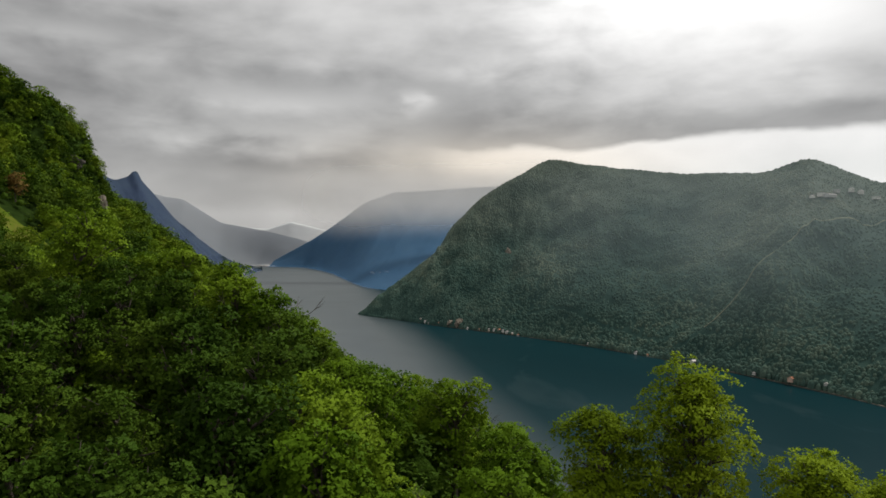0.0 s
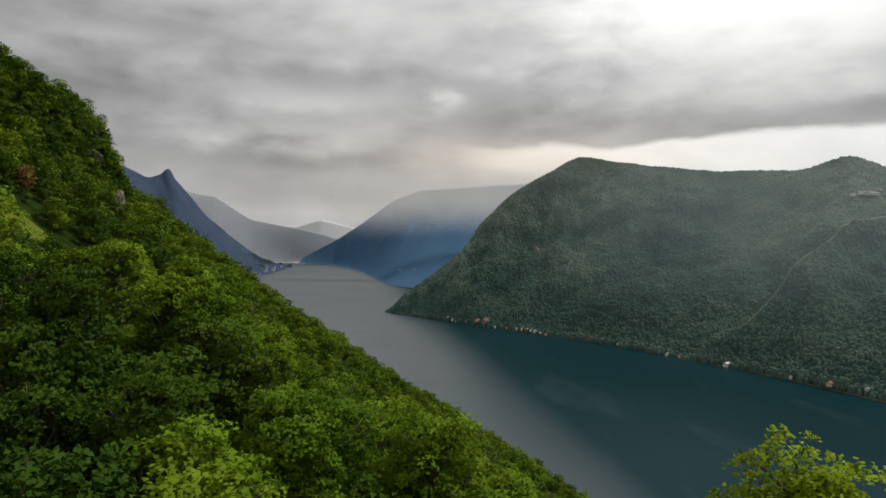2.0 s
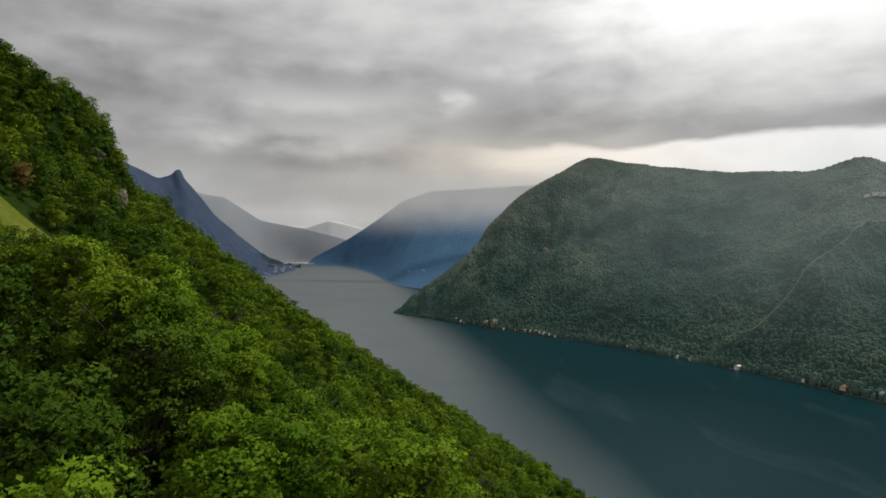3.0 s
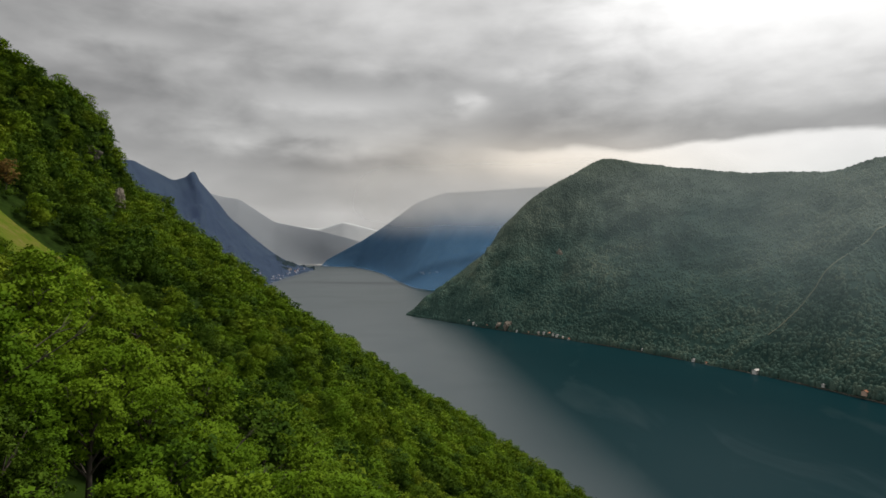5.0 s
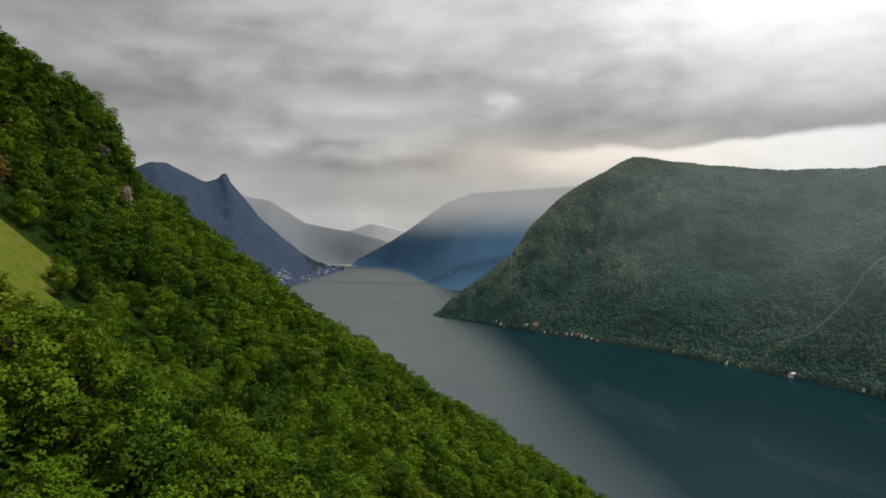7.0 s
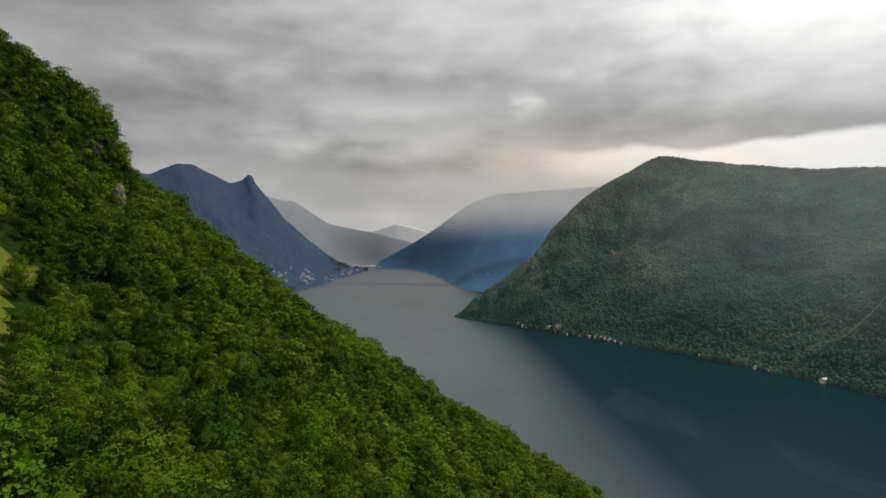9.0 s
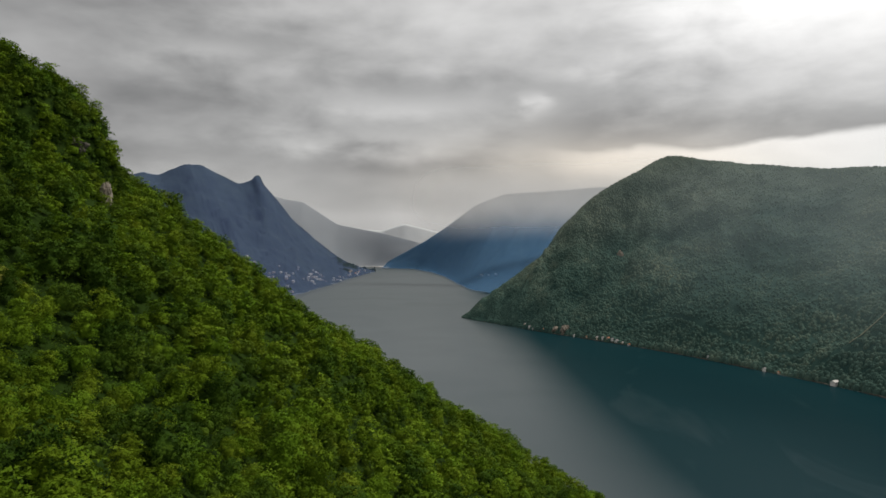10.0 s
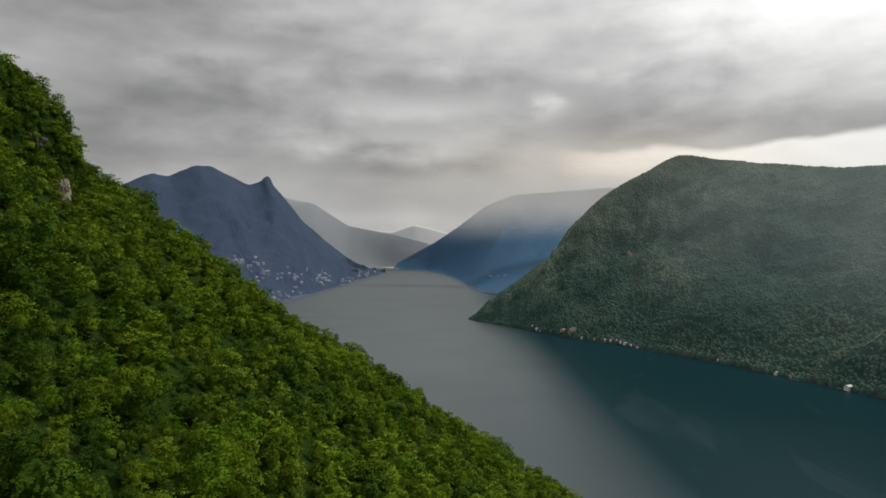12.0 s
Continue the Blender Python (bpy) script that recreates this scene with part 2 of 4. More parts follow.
def vnoise(x, y, seed=0):
    """Value noise on the plane, 0 to 1."""
    x, y = np.asarray(x, float), np.asarray(y, float)
    xi, yi = np.floor(x).astype(np.int64), np.floor(y).astype(np.int64)
    fx, fy = x - xi, y - yi
    fx, fy = fx * fx * (3 - 2 * fx), fy * fy * (3 - 2 * fy)

    def h(a, b):
        k = (a * 374761393 + b * 668265263 + seed * 974711) & 0x7FFFFFFF
        k = ((k ^ (k >> 13)) * 1274126177) & 0x7FFFFFFF
        return ((k ^ (k >> 16)) & 0xFFFFF) / 0xFFFFF

    return (h(xi, yi) * (1 - fx) + h(xi + 1, yi) * fx) * (1 - fy) + (h(xi, yi + 1) * (1 - fx) + h(xi + 1, yi + 1) * fx) * fy


def fbm(x, y, seed=0, octaves=4):
    total, amp = 0.0, 0.5
    for o in range(octaves):
        total = total + amp * (vnoise(x * 2 ** o, y * 2 ** o, seed + o * 7) - 0.5)
        amp *= 0.5
    return total


def mesh_of(name, verts, faces, mats, smooth=False, picks=None, normals=None):
    """A mesh from arrays; faces all have the same number of corners. normals: those of the leaf mass, one for each vertex."""
    verts, faces = np.asarray(verts, np.float32), np.asarray(faces, np.int32)
    me = bpy.data.meshes.new(name)
    k = faces.shape[1]
    me.vertices.add(len(verts))
    me.vertices.foreach_set("co", verts.ravel())
    me.loops.add(faces.size)
    me.loops.foreach_set("vertex_index", faces.ravel())
    me.polygons.add(len(faces))
    me.polygons.foreach_set("loop_start", np.arange(0, faces.size, k, dtype=np.int32))
    for m in mats if isinstance(mats, (list, tuple)) else [mats]:
        me.materials.append(m)
    if picks is not None:
        me.polygons.foreach_set("material_index", np.asarray(picks, np.int32))
    me.polygons.foreach_set("use_smooth", np.full(len(faces), smooth))
    me.update(calc_edges=True)
    if normals is not None:
        me.normals_split_custom_set_from_vertices(np.asarray(normals, np.float32))
    return me


def grid_faces(nu, nv):
    i, j = np.meshgrid(np.arange(nu - 1), np.arange(nv - 1), indexing="ij")
    a = (i * nv + j).ravel()
    return np.stack([a, a + nv, a + nv + 1, a + 1], 1)


def part(name, bm, mat, parent, label=""):
    """Links a bmesh or a mesh as one mesh object under a thing or a part."""
    me = bm
    if isinstance(bm, bmesh.types.BMesh):
        me = bpy.data.meshes.new(name)
        bm.to_mesh(me)
        bm.free()
        me.materials.append(mat)
    ob = new(name, me)
    ob.parent = parent
    return tagged(ob, label)


def tube(path, radii, sides=6):
    """Vertices and quads of a tapering limb along a path."""
    path = [Vector(p) for p in path]
    vs, fs = [], []
    for i, p in enumerate(path):
        d = (path[min(i + 1, len(path) - 1)] - path[max(i - 1, 0)]).normalized()
        a = d.orthogonal().normalized()
        b = d.cross(a)
        for k in range(sides):
            ang = 2 * math.pi * k / sides
            vs.append(p + (a * math.cos(ang) + b * math.sin(ang)) * radii[i])
    for i in range(len(path) - 1):
        for k in range(sides):
            fs.append((i * sides + k, i * sides + (k + 1) % sides, (i + 1) * sides + (k + 1) % sides, (i + 1) * sides + k))
    return [tuple(v) for v in vs], fs


def join(pieces):
    vs, fs, base = [], [], 0
    for v, f in pieces:
        vs.append(np.asarray(v, float))
        fs.append(np.asarray(f, int) + base)
        base += len(v)
    return np.concatenate(vs), np.concatenate(fs)


# ---- the land ----
RUN_Y = (-400, 0, 24, 40, 58, 76, 92, 110, 132, 149, 195, 250, 275, 333, 394, 487, 950)
RUN_Z = (95, 84, 79, 70, 61, 55, 41, 33, 23, 17, 0, -8, -16, -26, -41, -58, -140)


def canopy(x, y):
    """Height of the tree tops on the near hillside."""
    x, y = np.asarray(x, float), np.asarray(y, float)
    along = sum(np.interp(y + d, RUN_Y, RUN_Z) for d in (-14, -7, 0, 7, 14)) / 5
    z = 138 - 0.72 * x + along
    z = z + (30 - 4 * smoothstep(-178, -200, x)) * smoothstep(-164, -177, x) * smoothstep(255, 300, y) * smoothstep(350, 322, y)
    z = z - 9 * np.exp(-((x + 112) / 45) ** 2 - ((y - 445) / 50) ** 2) - 9 * np.exp(-((x + 48) / 34) ** 2 - ((y - 488) / 40) ** 2) + 4 * smoothstep(0, 50, x) * smoothstep(400, 480, y)
    z = z + 6 * np.exp(-((x + 176) / 12) ** 2 - ((y - 386) / 14) ** 2)
    z = z - 10 * np.exp(-((x + 84) / 26) ** 2 - ((y - 156) / 28) ** 2)
    z = z - 5 * np.exp(-((x + 120) / 34) ** 2 - ((y - 190) / 26) ** 2)
    lip = np.minimum(495, 487 + 0.82 * (x + 66))
    z = z - 0.95 * np.maximum(0, y - lip) - 0.004 * np.maximum(0, y - lip + 25) ** 2
    cap = 205.5 + np.minimum(5.5, 0.26 * np.maximum(0, -x - 2)) + 0.08 * np.clip(y - 45, -10, 40) - 3.0 * smoothstep(26, 8, y) - 4 * smoothstep(0, -60, y)
    cap = cap - 4.6 * smoothstep(-10.5, -5.5, x) * smoothstep(40, 49, y) * smoothstep(95, 66, y)
    cap = cap - 3.6 * smoothstep(62, 74, y) * smoothstep(-24, -34, x) * smoothstep(125, 95, y)
    near = smoothstep(150, 85, y)
    low = np.minimum(z, cap)
    return z + (low - z) * near


def ground(x, y):
    return canopy(x, y) - 7.5 + 3.0 * fbm(np.asarray(x) / 40, np.asarray(y) / 40, 3)


def in_meadow(x, y):
    edge = 202 + 0.05 * (x + 106) + 2.0 * (vnoise(x / 5, y / 5, 5) - 0.5)
    return (x > -175) & (x < -103.5 + 0.9 * np.maximum(0, 188 - y) + 3 * vnoise(x / 4, y / 4, 8)) & (y > 132) & (y < edge)


def build_ground():
    xs = np.concatenate([np.arange(-700, -260, 20), np.arange(-260, 60, 4.0), np.arange(60, 420, 12)])
    ys = np.concatenate([np.arange(-400, -20, 20), np.arange(-20, 360, 4.0), np.arange(360, 1000, 10)])
    X, Y = np.meshgrid(xs, ys, indexing="ij")
    Z = ground(X, Y)
    Z = np.maximum(Z, -30)
    verts = np.stack([X.ravel(), Y.ravel(), Z.ravel()], 1)
    faces = grid_faces(len(xs), len(ys))
    mid = verts[faces].mean(1)
    picks = in_meadow(mid[:, 0], mid[:, 1]).astype(int)
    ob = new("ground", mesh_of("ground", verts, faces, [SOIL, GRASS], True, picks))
    tagged(ob, "steep wooded hillside with dark soil and a grass clearing", "hillside", kind="structure")


build_ground()

lake = new("water", mesh_of("water", [(-4000, -2500, 0), (3500, -2500, 0), (3500, 4990, 0), (-4000, 4990, 0)], [(0, 1, 2, 3)], WATER))
tagged(lake, "calm dark teal lake reflecting the grey sky", "lake", kind="structure")


def curve_at(points, u):
    """Smooth interpolation through control points, u from 0 to 1."""
    pts = np.asarray(points, float)
    k = np.linspace(0, 1, len(pts))
    out = []
    for c in range(pts.shape[1]):
        out.append(sum(np.interp(np.clip(u + d, 0, 1), k, pts[:, c]) * w for d, w in ((-0.012, 0.25), (0, 0.5), (0.012, 0.25))))
    return np.stack(out, -1)


class Massif:
    """A mountain between a shoreline and a crest, falling away behind it."""

    def __init__(self, crest, shore, back, bulge, rough, gully, seed, spur=None):
        self.crest, self.shore, self.back = crest, shore, back
        self.bulge, self.rough, self.gully, self.seed, self.spur = bulge, rough, gully, seed, spur
        self.horn = None

    def at(self, u, v):
        """v: 0 on the shore, 1 on the crest, 2 behind it."""
        u, v = np.asarray(u, float), np.asarray(v, float)
        c, s = curve_at(self.crest, u), curve_at(self.shore, u)
        b = c[..., :2] + np.asarray(self.back)
        f, g = np.clip(v, 0, 1), np.clip(v - 1, 0, 1)
        xy = s + (c[..., :2] - s) * f[..., None] + (b - c[..., :2]) * g[..., None]
        rise = f ** self.bulge
        z = c[..., 2] * (rise - 1.1 * g ** 1.4)
        face = np.sin(np.pi * f) ** 0.7 * smoothstep(-0.01, 0.10, u)
        x, y = xy[..., 0], xy[..., 1]
        z = z + self.gully * face * fbm(u * 14 + 0.4 * fbm(x / 200, y / 200, 9), f * 2.2, self.seed, 4) * 2
        z = z + self.rough * fbm(x / 60, y / 60, self.seed + 5, 4) * (0.25 * smoothstep(0, 0.1, u) + face)
        if self.spur:
            u0, u1, high = self.spur
            mid = u0 + (u1 - u0) * f + 0.006 * np.sin(f * 9)
            side = np.where(u < mid, 0.016, 0.11)
            z = z + high * np.maximum(0, 1 - np.abs(u - mid) / side) ** 1.15 * face
        if self.horn:
            z = z + self.horn[1] * np.exp(-((u - self.horn[0]) / 0.023) ** 4) * np.clip(v * (2 - v), 0, 1) ** 14
        z = np.where(v <= 0, -4, z)
        return np.stack([x, y, z], -1)

    def mesh(self, name, nu, nv, mat):
        U, V = np.meshgrid(np.linspace(0, 1, nu), np.concatenate([np.linspace(0, 1, nv), np.linspace(1.1, 2, 8)]), indexing="ij")
        P = self.at(U, V)
        return mesh_of(name, P.reshape(-1, 3), grid_faces(nu, nv + 8), mat, True)


RIGHT = Massif(
    [(-215, 1760, 2), (-129, 1807, 74), (2, 1850, 181), (14, 1861, 222), (105, 1883, 313), (258, 1955, 404), (316, 2006, 435), (451, 1875, 399),
     (608, 1724, 367), (750, 1564, 353), (823, 1504, 383), (932, 1403, 313), (1250, 1150, 330), (1700, 700, 360), (1900, 0, 330)],
    [(-225, 1752), (-185, 1700), (-120, 1640), (-80, 1600), (-20, 1535), (60, 1465), (150, 1385), (239, 1296), (343, 1164), (420, 1060), (470, 970), (525, 865), (580, 720), (640, 420), (700, -300)],
    (420, 420), 0.92, 34, 46, 21, (0.601, 0.872, 34))
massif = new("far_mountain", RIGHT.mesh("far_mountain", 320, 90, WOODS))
tagged(massif, "long steep mountain covered in dark green forest across the lake", "mountain", kind="structure")

# haze and mist over the farthest slopes are put into these pale base colours
PALE_SLOPE = simple_material("haze_tinted_pale_slopes", [(0.3, (0.17, 0.18, 0.19)), (0.55, (0.20, 0.205, 0.21)), (0.8, (0.23, 0.232, 0.235))], 0.010, 0.95)
FAINT_SLOPE = simple_material("haze_tinted_faint_slopes", [(0.3, (0.46, 0.48, 0.50)), (0.7, (0.50, 0.51, 0.52))], 0.010, 0.95)

PYRAMID = Massif(
    [(-2532, 2263, 420), (-2058, 2732, 404), (-1927, 2912, 508), (-1878, 2973, 497), (-1788, 3054, 556), (-1734, 3110, 556), (-1577, 3184, 463), (-1502, 3251, 500), (-1452, 3311, 421), (-1376, 3425, 277), (-1250, 3601, 123), (-1158, 3719, 40), (-1039, 3795, 3)],
    [(-1520, 1478), (-1172, 1583), (-1024, 1735), (-946, 1836), (-878, 1977), (-869, 2067), (-872, 2157), (-893, 2367), (-909, 2467), (-929, 2736), (-974, 3086), (-1003, 3385), (-1029, 3785)],
    (-500, 500), 1.5, 60, 44, 33)
PYRAMID.horn = (0.5833, 17)
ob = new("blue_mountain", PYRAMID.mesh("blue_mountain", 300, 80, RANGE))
tagged(ob, "dark blue hazy mountain with a pointed pyramid peak", "mountain", kind="structure")

MIDDLE = Massif(
    [(-1090, 4245, 34), (-829, 4246, 176), (-679, 4224, 273), (-492, 4159, 404), (-313, 4092, 462), (-111, 4079, 470), (151, 4076, 490), (498, 4038, 500), (986, 3904, 500)],
    [(-1116, 4196), (-880, 4107), (-714, 3797), (-575, 3448), (-411, 2898), (-313, 2605), (-165, 2419), (91, 2401), (491, 2501)],
    (300, 420), 1.3, 24, 44, 47)
ob = new("misty_mountain", MIDDLE.mesh("misty_mountain", 140, 46, RANGE))
tagged(ob, "blue mountain whose summit fades into low cloud", "mountain", kind="structure")

PALE = Massif(
    [(-2459, 4114, 640), (-2129, 4199, 545), (-1791, 4264, 447), (-1678, 4286, 430), (-1453, 4328, 280), (-1152, 4386, 222), (-964, 4423, 174), (-763, 4429, 110)],
    [(-2252, 3667), (-2004, 3771), (-1756, 3924), (-1607, 4027), (-1420, 4179), (-1211, 4302), (-991, 4316), (-761, 4319)],
    (-100, 220), 1.2, 10, 20, 53)
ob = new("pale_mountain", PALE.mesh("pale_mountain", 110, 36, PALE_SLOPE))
tagged(ob, "mountain side at the end of the lake, haze put into its pale grey-blue colour", "mountain", kind="structure")

LAST = Massif(
    [(-1565, 4577, 190), (-1356, 4620, 250), (-1231, 4642, 240), (-1071, 4664, 292), (-831, 4688, 232), (-590, 4711, 214), (-267, 4716, 180)],
    [(-1464, 4459), (-1314, 4471), (-1194, 4483), (-1044, 4485), (-814, 4488), (-584, 4491), (-264, 4496)],
    (0, 120), 1.1, 8, 8, 61)
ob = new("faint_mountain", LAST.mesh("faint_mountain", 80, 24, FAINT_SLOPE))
tagged(ob, "faint farthest peak, mist put into its pale colour", "mountain", kind="structure")


def veil(name, path, z0, z1, mat, label):
    """A sheet standing in for a drift of mist along a line, slightly leaning."""
    n = len(path)
    rows = [np.stack([path[:, 0], path[:, 1] + k * 30, np.full(n, z0 + (z1 - z0) * k)], 1) for k in np.linspace(0, 1, 6)]
    o = new(name, mesh_of(name, np.stack(rows, 1).reshape(-1, 3), grid_faces(n, 6), mat, True))
    tagged(o, label, "mist", kind="stuff")


def across(a, b):
    """A line across the valley, bowed away from the near shore."""
    u = np.linspace(0, 1, 24)
    return np.stack([a[0] + (b[0] - a[0]) * u, a[1] + (b[1] - a[1]) * u + np.sin(u * np.pi) * 60], 1)


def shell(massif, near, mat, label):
    """A smooth tinted copy of a mountain's slopes, set before them as thin haze."""
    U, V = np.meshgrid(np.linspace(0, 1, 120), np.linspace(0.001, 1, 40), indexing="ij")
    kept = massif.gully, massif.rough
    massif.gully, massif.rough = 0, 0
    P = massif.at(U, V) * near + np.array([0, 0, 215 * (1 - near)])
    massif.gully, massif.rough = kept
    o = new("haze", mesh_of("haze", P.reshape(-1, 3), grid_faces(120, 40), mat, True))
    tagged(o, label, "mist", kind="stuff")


# blue and grey of the distance, added as tinted shells over three mountains
shell(PYRAMID, 0.955, veil_material("blue_haze_shell", (0.23, 0.32, 0.60), 0.25, -80, -20, 700, 900, 0.0011, None, 0.25), "blue-tinted shell added as thin haze before the pointed mountain")
shell(MIDDLE, 0.975, veil_material("shore_haze_shell", (0.17, 0.38, 0.68), 0.50, -80, -20, 220, 460, 0.0016, None, 0.2), "blue-tinted shell added as thin haze before the misty mountain")
shell(PALE, 0.985, veil_material("pale_haze_shell", (0.58, 0.63, 0.70), 0.75, -80, -20, 900, 950, 0.0016, None, 0.4), "pale tinted shell added as haze before the slopes at the end of the lake")
# grey sheet added to lighten the upper right slopes as haze does
veil("haze", curve_at(RIGHT.shore, np.linspace(0, 0.9, 60)) - (4, 4), 0.5, 1200, veil_material("grey_haze_sheet", (0.56, 0.68, 0.72), 0.21, 20, 240, 300, 365, 0.002, (0, 420, 3000, 4000), 0.4), "thin grey sheet added as haze to lighten the wooded mountain")
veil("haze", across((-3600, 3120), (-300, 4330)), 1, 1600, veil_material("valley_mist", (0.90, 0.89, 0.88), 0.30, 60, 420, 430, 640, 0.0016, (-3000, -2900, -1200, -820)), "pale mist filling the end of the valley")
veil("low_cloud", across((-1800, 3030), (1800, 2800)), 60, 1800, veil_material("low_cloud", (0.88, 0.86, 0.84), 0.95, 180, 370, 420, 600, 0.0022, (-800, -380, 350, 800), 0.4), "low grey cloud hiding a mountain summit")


# ---- trees ----
def leaf_cards(centre, normal, size, rng):
    """Folded leaf sprays: one four-cornered blade at each centre."""
    n = len(centre)
    normal = normal / np.linalg.norm(normal, axis=1, keepdims=True)
    r = rng.normal(size=(n, 3))
    a = np.cross(normal, r)
    a /= np.linalg.norm(a, axis=1, keepdims=True)
    b = np.cross(normal, a)
    s = size[:, None]
    w = s * rng.uniform(0.55, 0.95, (n, 1))
    lift = normal * s * rng.uniform(-0.25, 0.25, (n, 1))
    v = np.stack([centre - b * w + lift, centre + a * s - lift, centre + b * w + lift, centre - a * s], 1)
    return v.reshape(-1, 3), np.arange(4 * n).reshape(-1, 4)


def crown_sprays(rng, lobes, sprays, leaves, reach, size, shell=0.62, form=0.55, ruffle=0.5):
    """Flat drooping sprays of leaves on the outsides of the lobes, thicker above than below."""
    share = np.array([l[1] ** 2 for l in lobes])
    pick = rng.choice(len(lobes), sprays, p=share / share.sum())
    d = rng.normal(size=(sprays, 3))
    d[:, 2] += 0.45
    d /= np.linalg.norm(d, axis=1, keepdims=True)
    c = np.array([l[0] for l in lobes])[pick]
    r = np.array([l[1] for l in lobes])[pick]
    q = rng.uniform(shell, 1.08, sprays)
    p = c + d * (r * q)[:, None] * np.array([1, 1, 0.85])
    flat = d * form + np.array([0, 0, 1.4 - form]) + rng.normal(size=d.shape) * 0.56 * ruffle
    flat /= np.linalg.norm(flat, axis=1, keepdims=True)
    a = np.cross(flat, rng.normal(size=flat.shape))
    a /= np.linalg.norm(a, axis=1, keepdims=True)
    b = np.cross(flat, a)
    n = sprays * leaves
    k = np.repeat(np.arange(sprays), leaves)
    ang, rad = rng.uniform(0, 2 * math.pi, n), np.sqrt(rng.uniform(0, 1, n))
    wide = reach * rng.uniform(0.7, 1.35, sprays)[k]
    off = a[k] * (np.cos(ang) * rad * wide)[:, None] + b[k] * (np.sin(ang) * rad * wide * 0.75)[:, None]
    off += flat[k] * (rng.normal(size=n) * 0.16 * wide)[:, None]
    off[:, 2] -= 0.22 * rad ** 2 * wide
    nor = flat[k] + rng.normal(size=(n, 3)) * ruffle
    round_out = d[k] * 0.9 + flat[k] * 0.35 + nor * 0.22
    v, f = leaf_cards(p[k] + off, nor, size * rng.uniform(0.7, 1.3, n), rng)
    return v, f, np.repeat(round_out / np.linalg.norm(round_out, axis=1, keepdims=True), 4, axis=0)


def crown_lobes(rng, height, radius, count):
    lobes = []
    for i in range(count):
        k = (i + 0.5) / count
        z = height * (0.42 + 0.5 * k)
        spread = radius * (0.95 - 0.75 * max(0, k - 0.25) ** 1.1) * (0.5 + 0.5 * min(1, k * 4 + 0.4))
        ang = i * 2.4 + rng.uniform(-0.5, 0.5)
        rr = spread * rng.uniform(0.35, 0.75)
        lobes.append((np.array([rr * math.cos(ang), rr * math.sin(ang), z + rng.uniform(-0.3, 0.3)]), radius * rng.uniform(0.32, 0.52)))
    lobes.append((np.array([rng.uniform(-0.3, 0.3), rng.uniform(-0.3, 0.3), height * 0.88]), radius * 0.4))
    return lobes


def make_tree(seed, height, radius, lobes_n, sprays, leaves, reach, size, mat, bare=0):
    """A broadleaf tree at the origin: returns meshes for trunk, branches and crown."""
    rng = np.random.default_rng(seed)
    lobes = crown_lobes(rng, height, radius, lobes_n)
    lean = rng.uniform(-0.04, 0.04, 2) * height
    path = [(lean[0] * k * k, lean[1] * k * k, height * 0.86 * k - 1.6 * (1 - k)) for k in (0, 0.15, 0.35, 0.6, 0.8, 1.0)]
    base = 0.024 * height + 0.03
    trunk = tube(path, [base * f for f in (1.35, 1.0, 0.8, 0.55, 0.34, 0.12)], 7)
    limbs = []
    for c, r in lobes:
        z0 = max(height * 0.22, c[2] - 0.9 * math.hypot(c[0], c[1]) - 0.4)
        k = z0 / (height * 0.86)
        s = np.array([lean[0] * k * k, lean[1] * k * k, z0])
        m = (s + c) / 2 + rng.uniform(-0.2, 0.2, 3)
        limbs.append(tube([s, m, c], [base * 0.42, base * 0.26, base * 0.1], 5))
        for _ in range(2):
            d = rng.normal(size=3)
            d[2] = abs(d[2]) * 0.6
            e = c + d / np.linalg.norm(d) * r * 0.85
            limbs.append(tube([m, (m + e) / 2 + rng.uniform(-0.1, 0.1, 3), e], [base * 0.2, base * 0.13, base * 0.04], 4))
    for i in range(bare):
        ang = rng.uniform(0, 6.3)
        s = np.array([0, 0, height * 0.55])
        e = s + np.array([math.cos(ang) * radius * 1.25, math.sin(ang) * radius * 1.25, height * 0.3])
        m = (s + e) / 2 + rng.uniform(-0.2, 0.2, 3)
        limbs.append(tube([s, m, e], [0.05, 0.035, 0.008], 4))
        for _ in range(4):
            f = e + rng.uniform(-0.5, 0.5, 3) + (e - m) * 0.1
            limbs.append(tube([m + (e - m) * rng.uniform(0.2, 0.8), (m + f) / 2 + (e - m) * 0.35, f], [0.02, 0.014, 0.004], 3))
    crown = crown_sprays(rng, lobes, sprays, leaves, reach, size)
    return (mesh_of("trunk", *join([trunk] + limbs), BARK, True), mesh_of("crown", crown[0], crown[1], mat, True, None, crown[2]))


def plant(meshes, label, group):
    ob = new("tree")
    ob.empty_display_size = 0.2
    for name, me in zip(("trunk", "crown"), meshes):
        part(name, me, None, ob)
    return tagged(ob, label, "tree", group)


rng = np.random.default_rng(7)
WOOD_TINTS = (LEAF_FAR, LEAF_LIGHT, LEAF_FAR, LEAF_DARK, LEAF_FAR)
FINE = [plant(make_tree(20 + i, 8.6, 2.9, 15, 300, 28, 0.42, 0.092, LEAF, 2 if i in (1, 3) else 0), "leafy green broadleaf tree with a full uneven crown", "trees on the near slope") for i in range(5)]
PLAIN = [plant(make_tree(40 + i, 8.4, 3.0, 13, 230, 19, 0.46, 0.115, (LEAF, LEAF_LIGHT, LEAF, LEAF_FAR, LEAF)[i]), "green broadleaf tree in the hillside wood", "trees on the near slope") for i in range(5)]
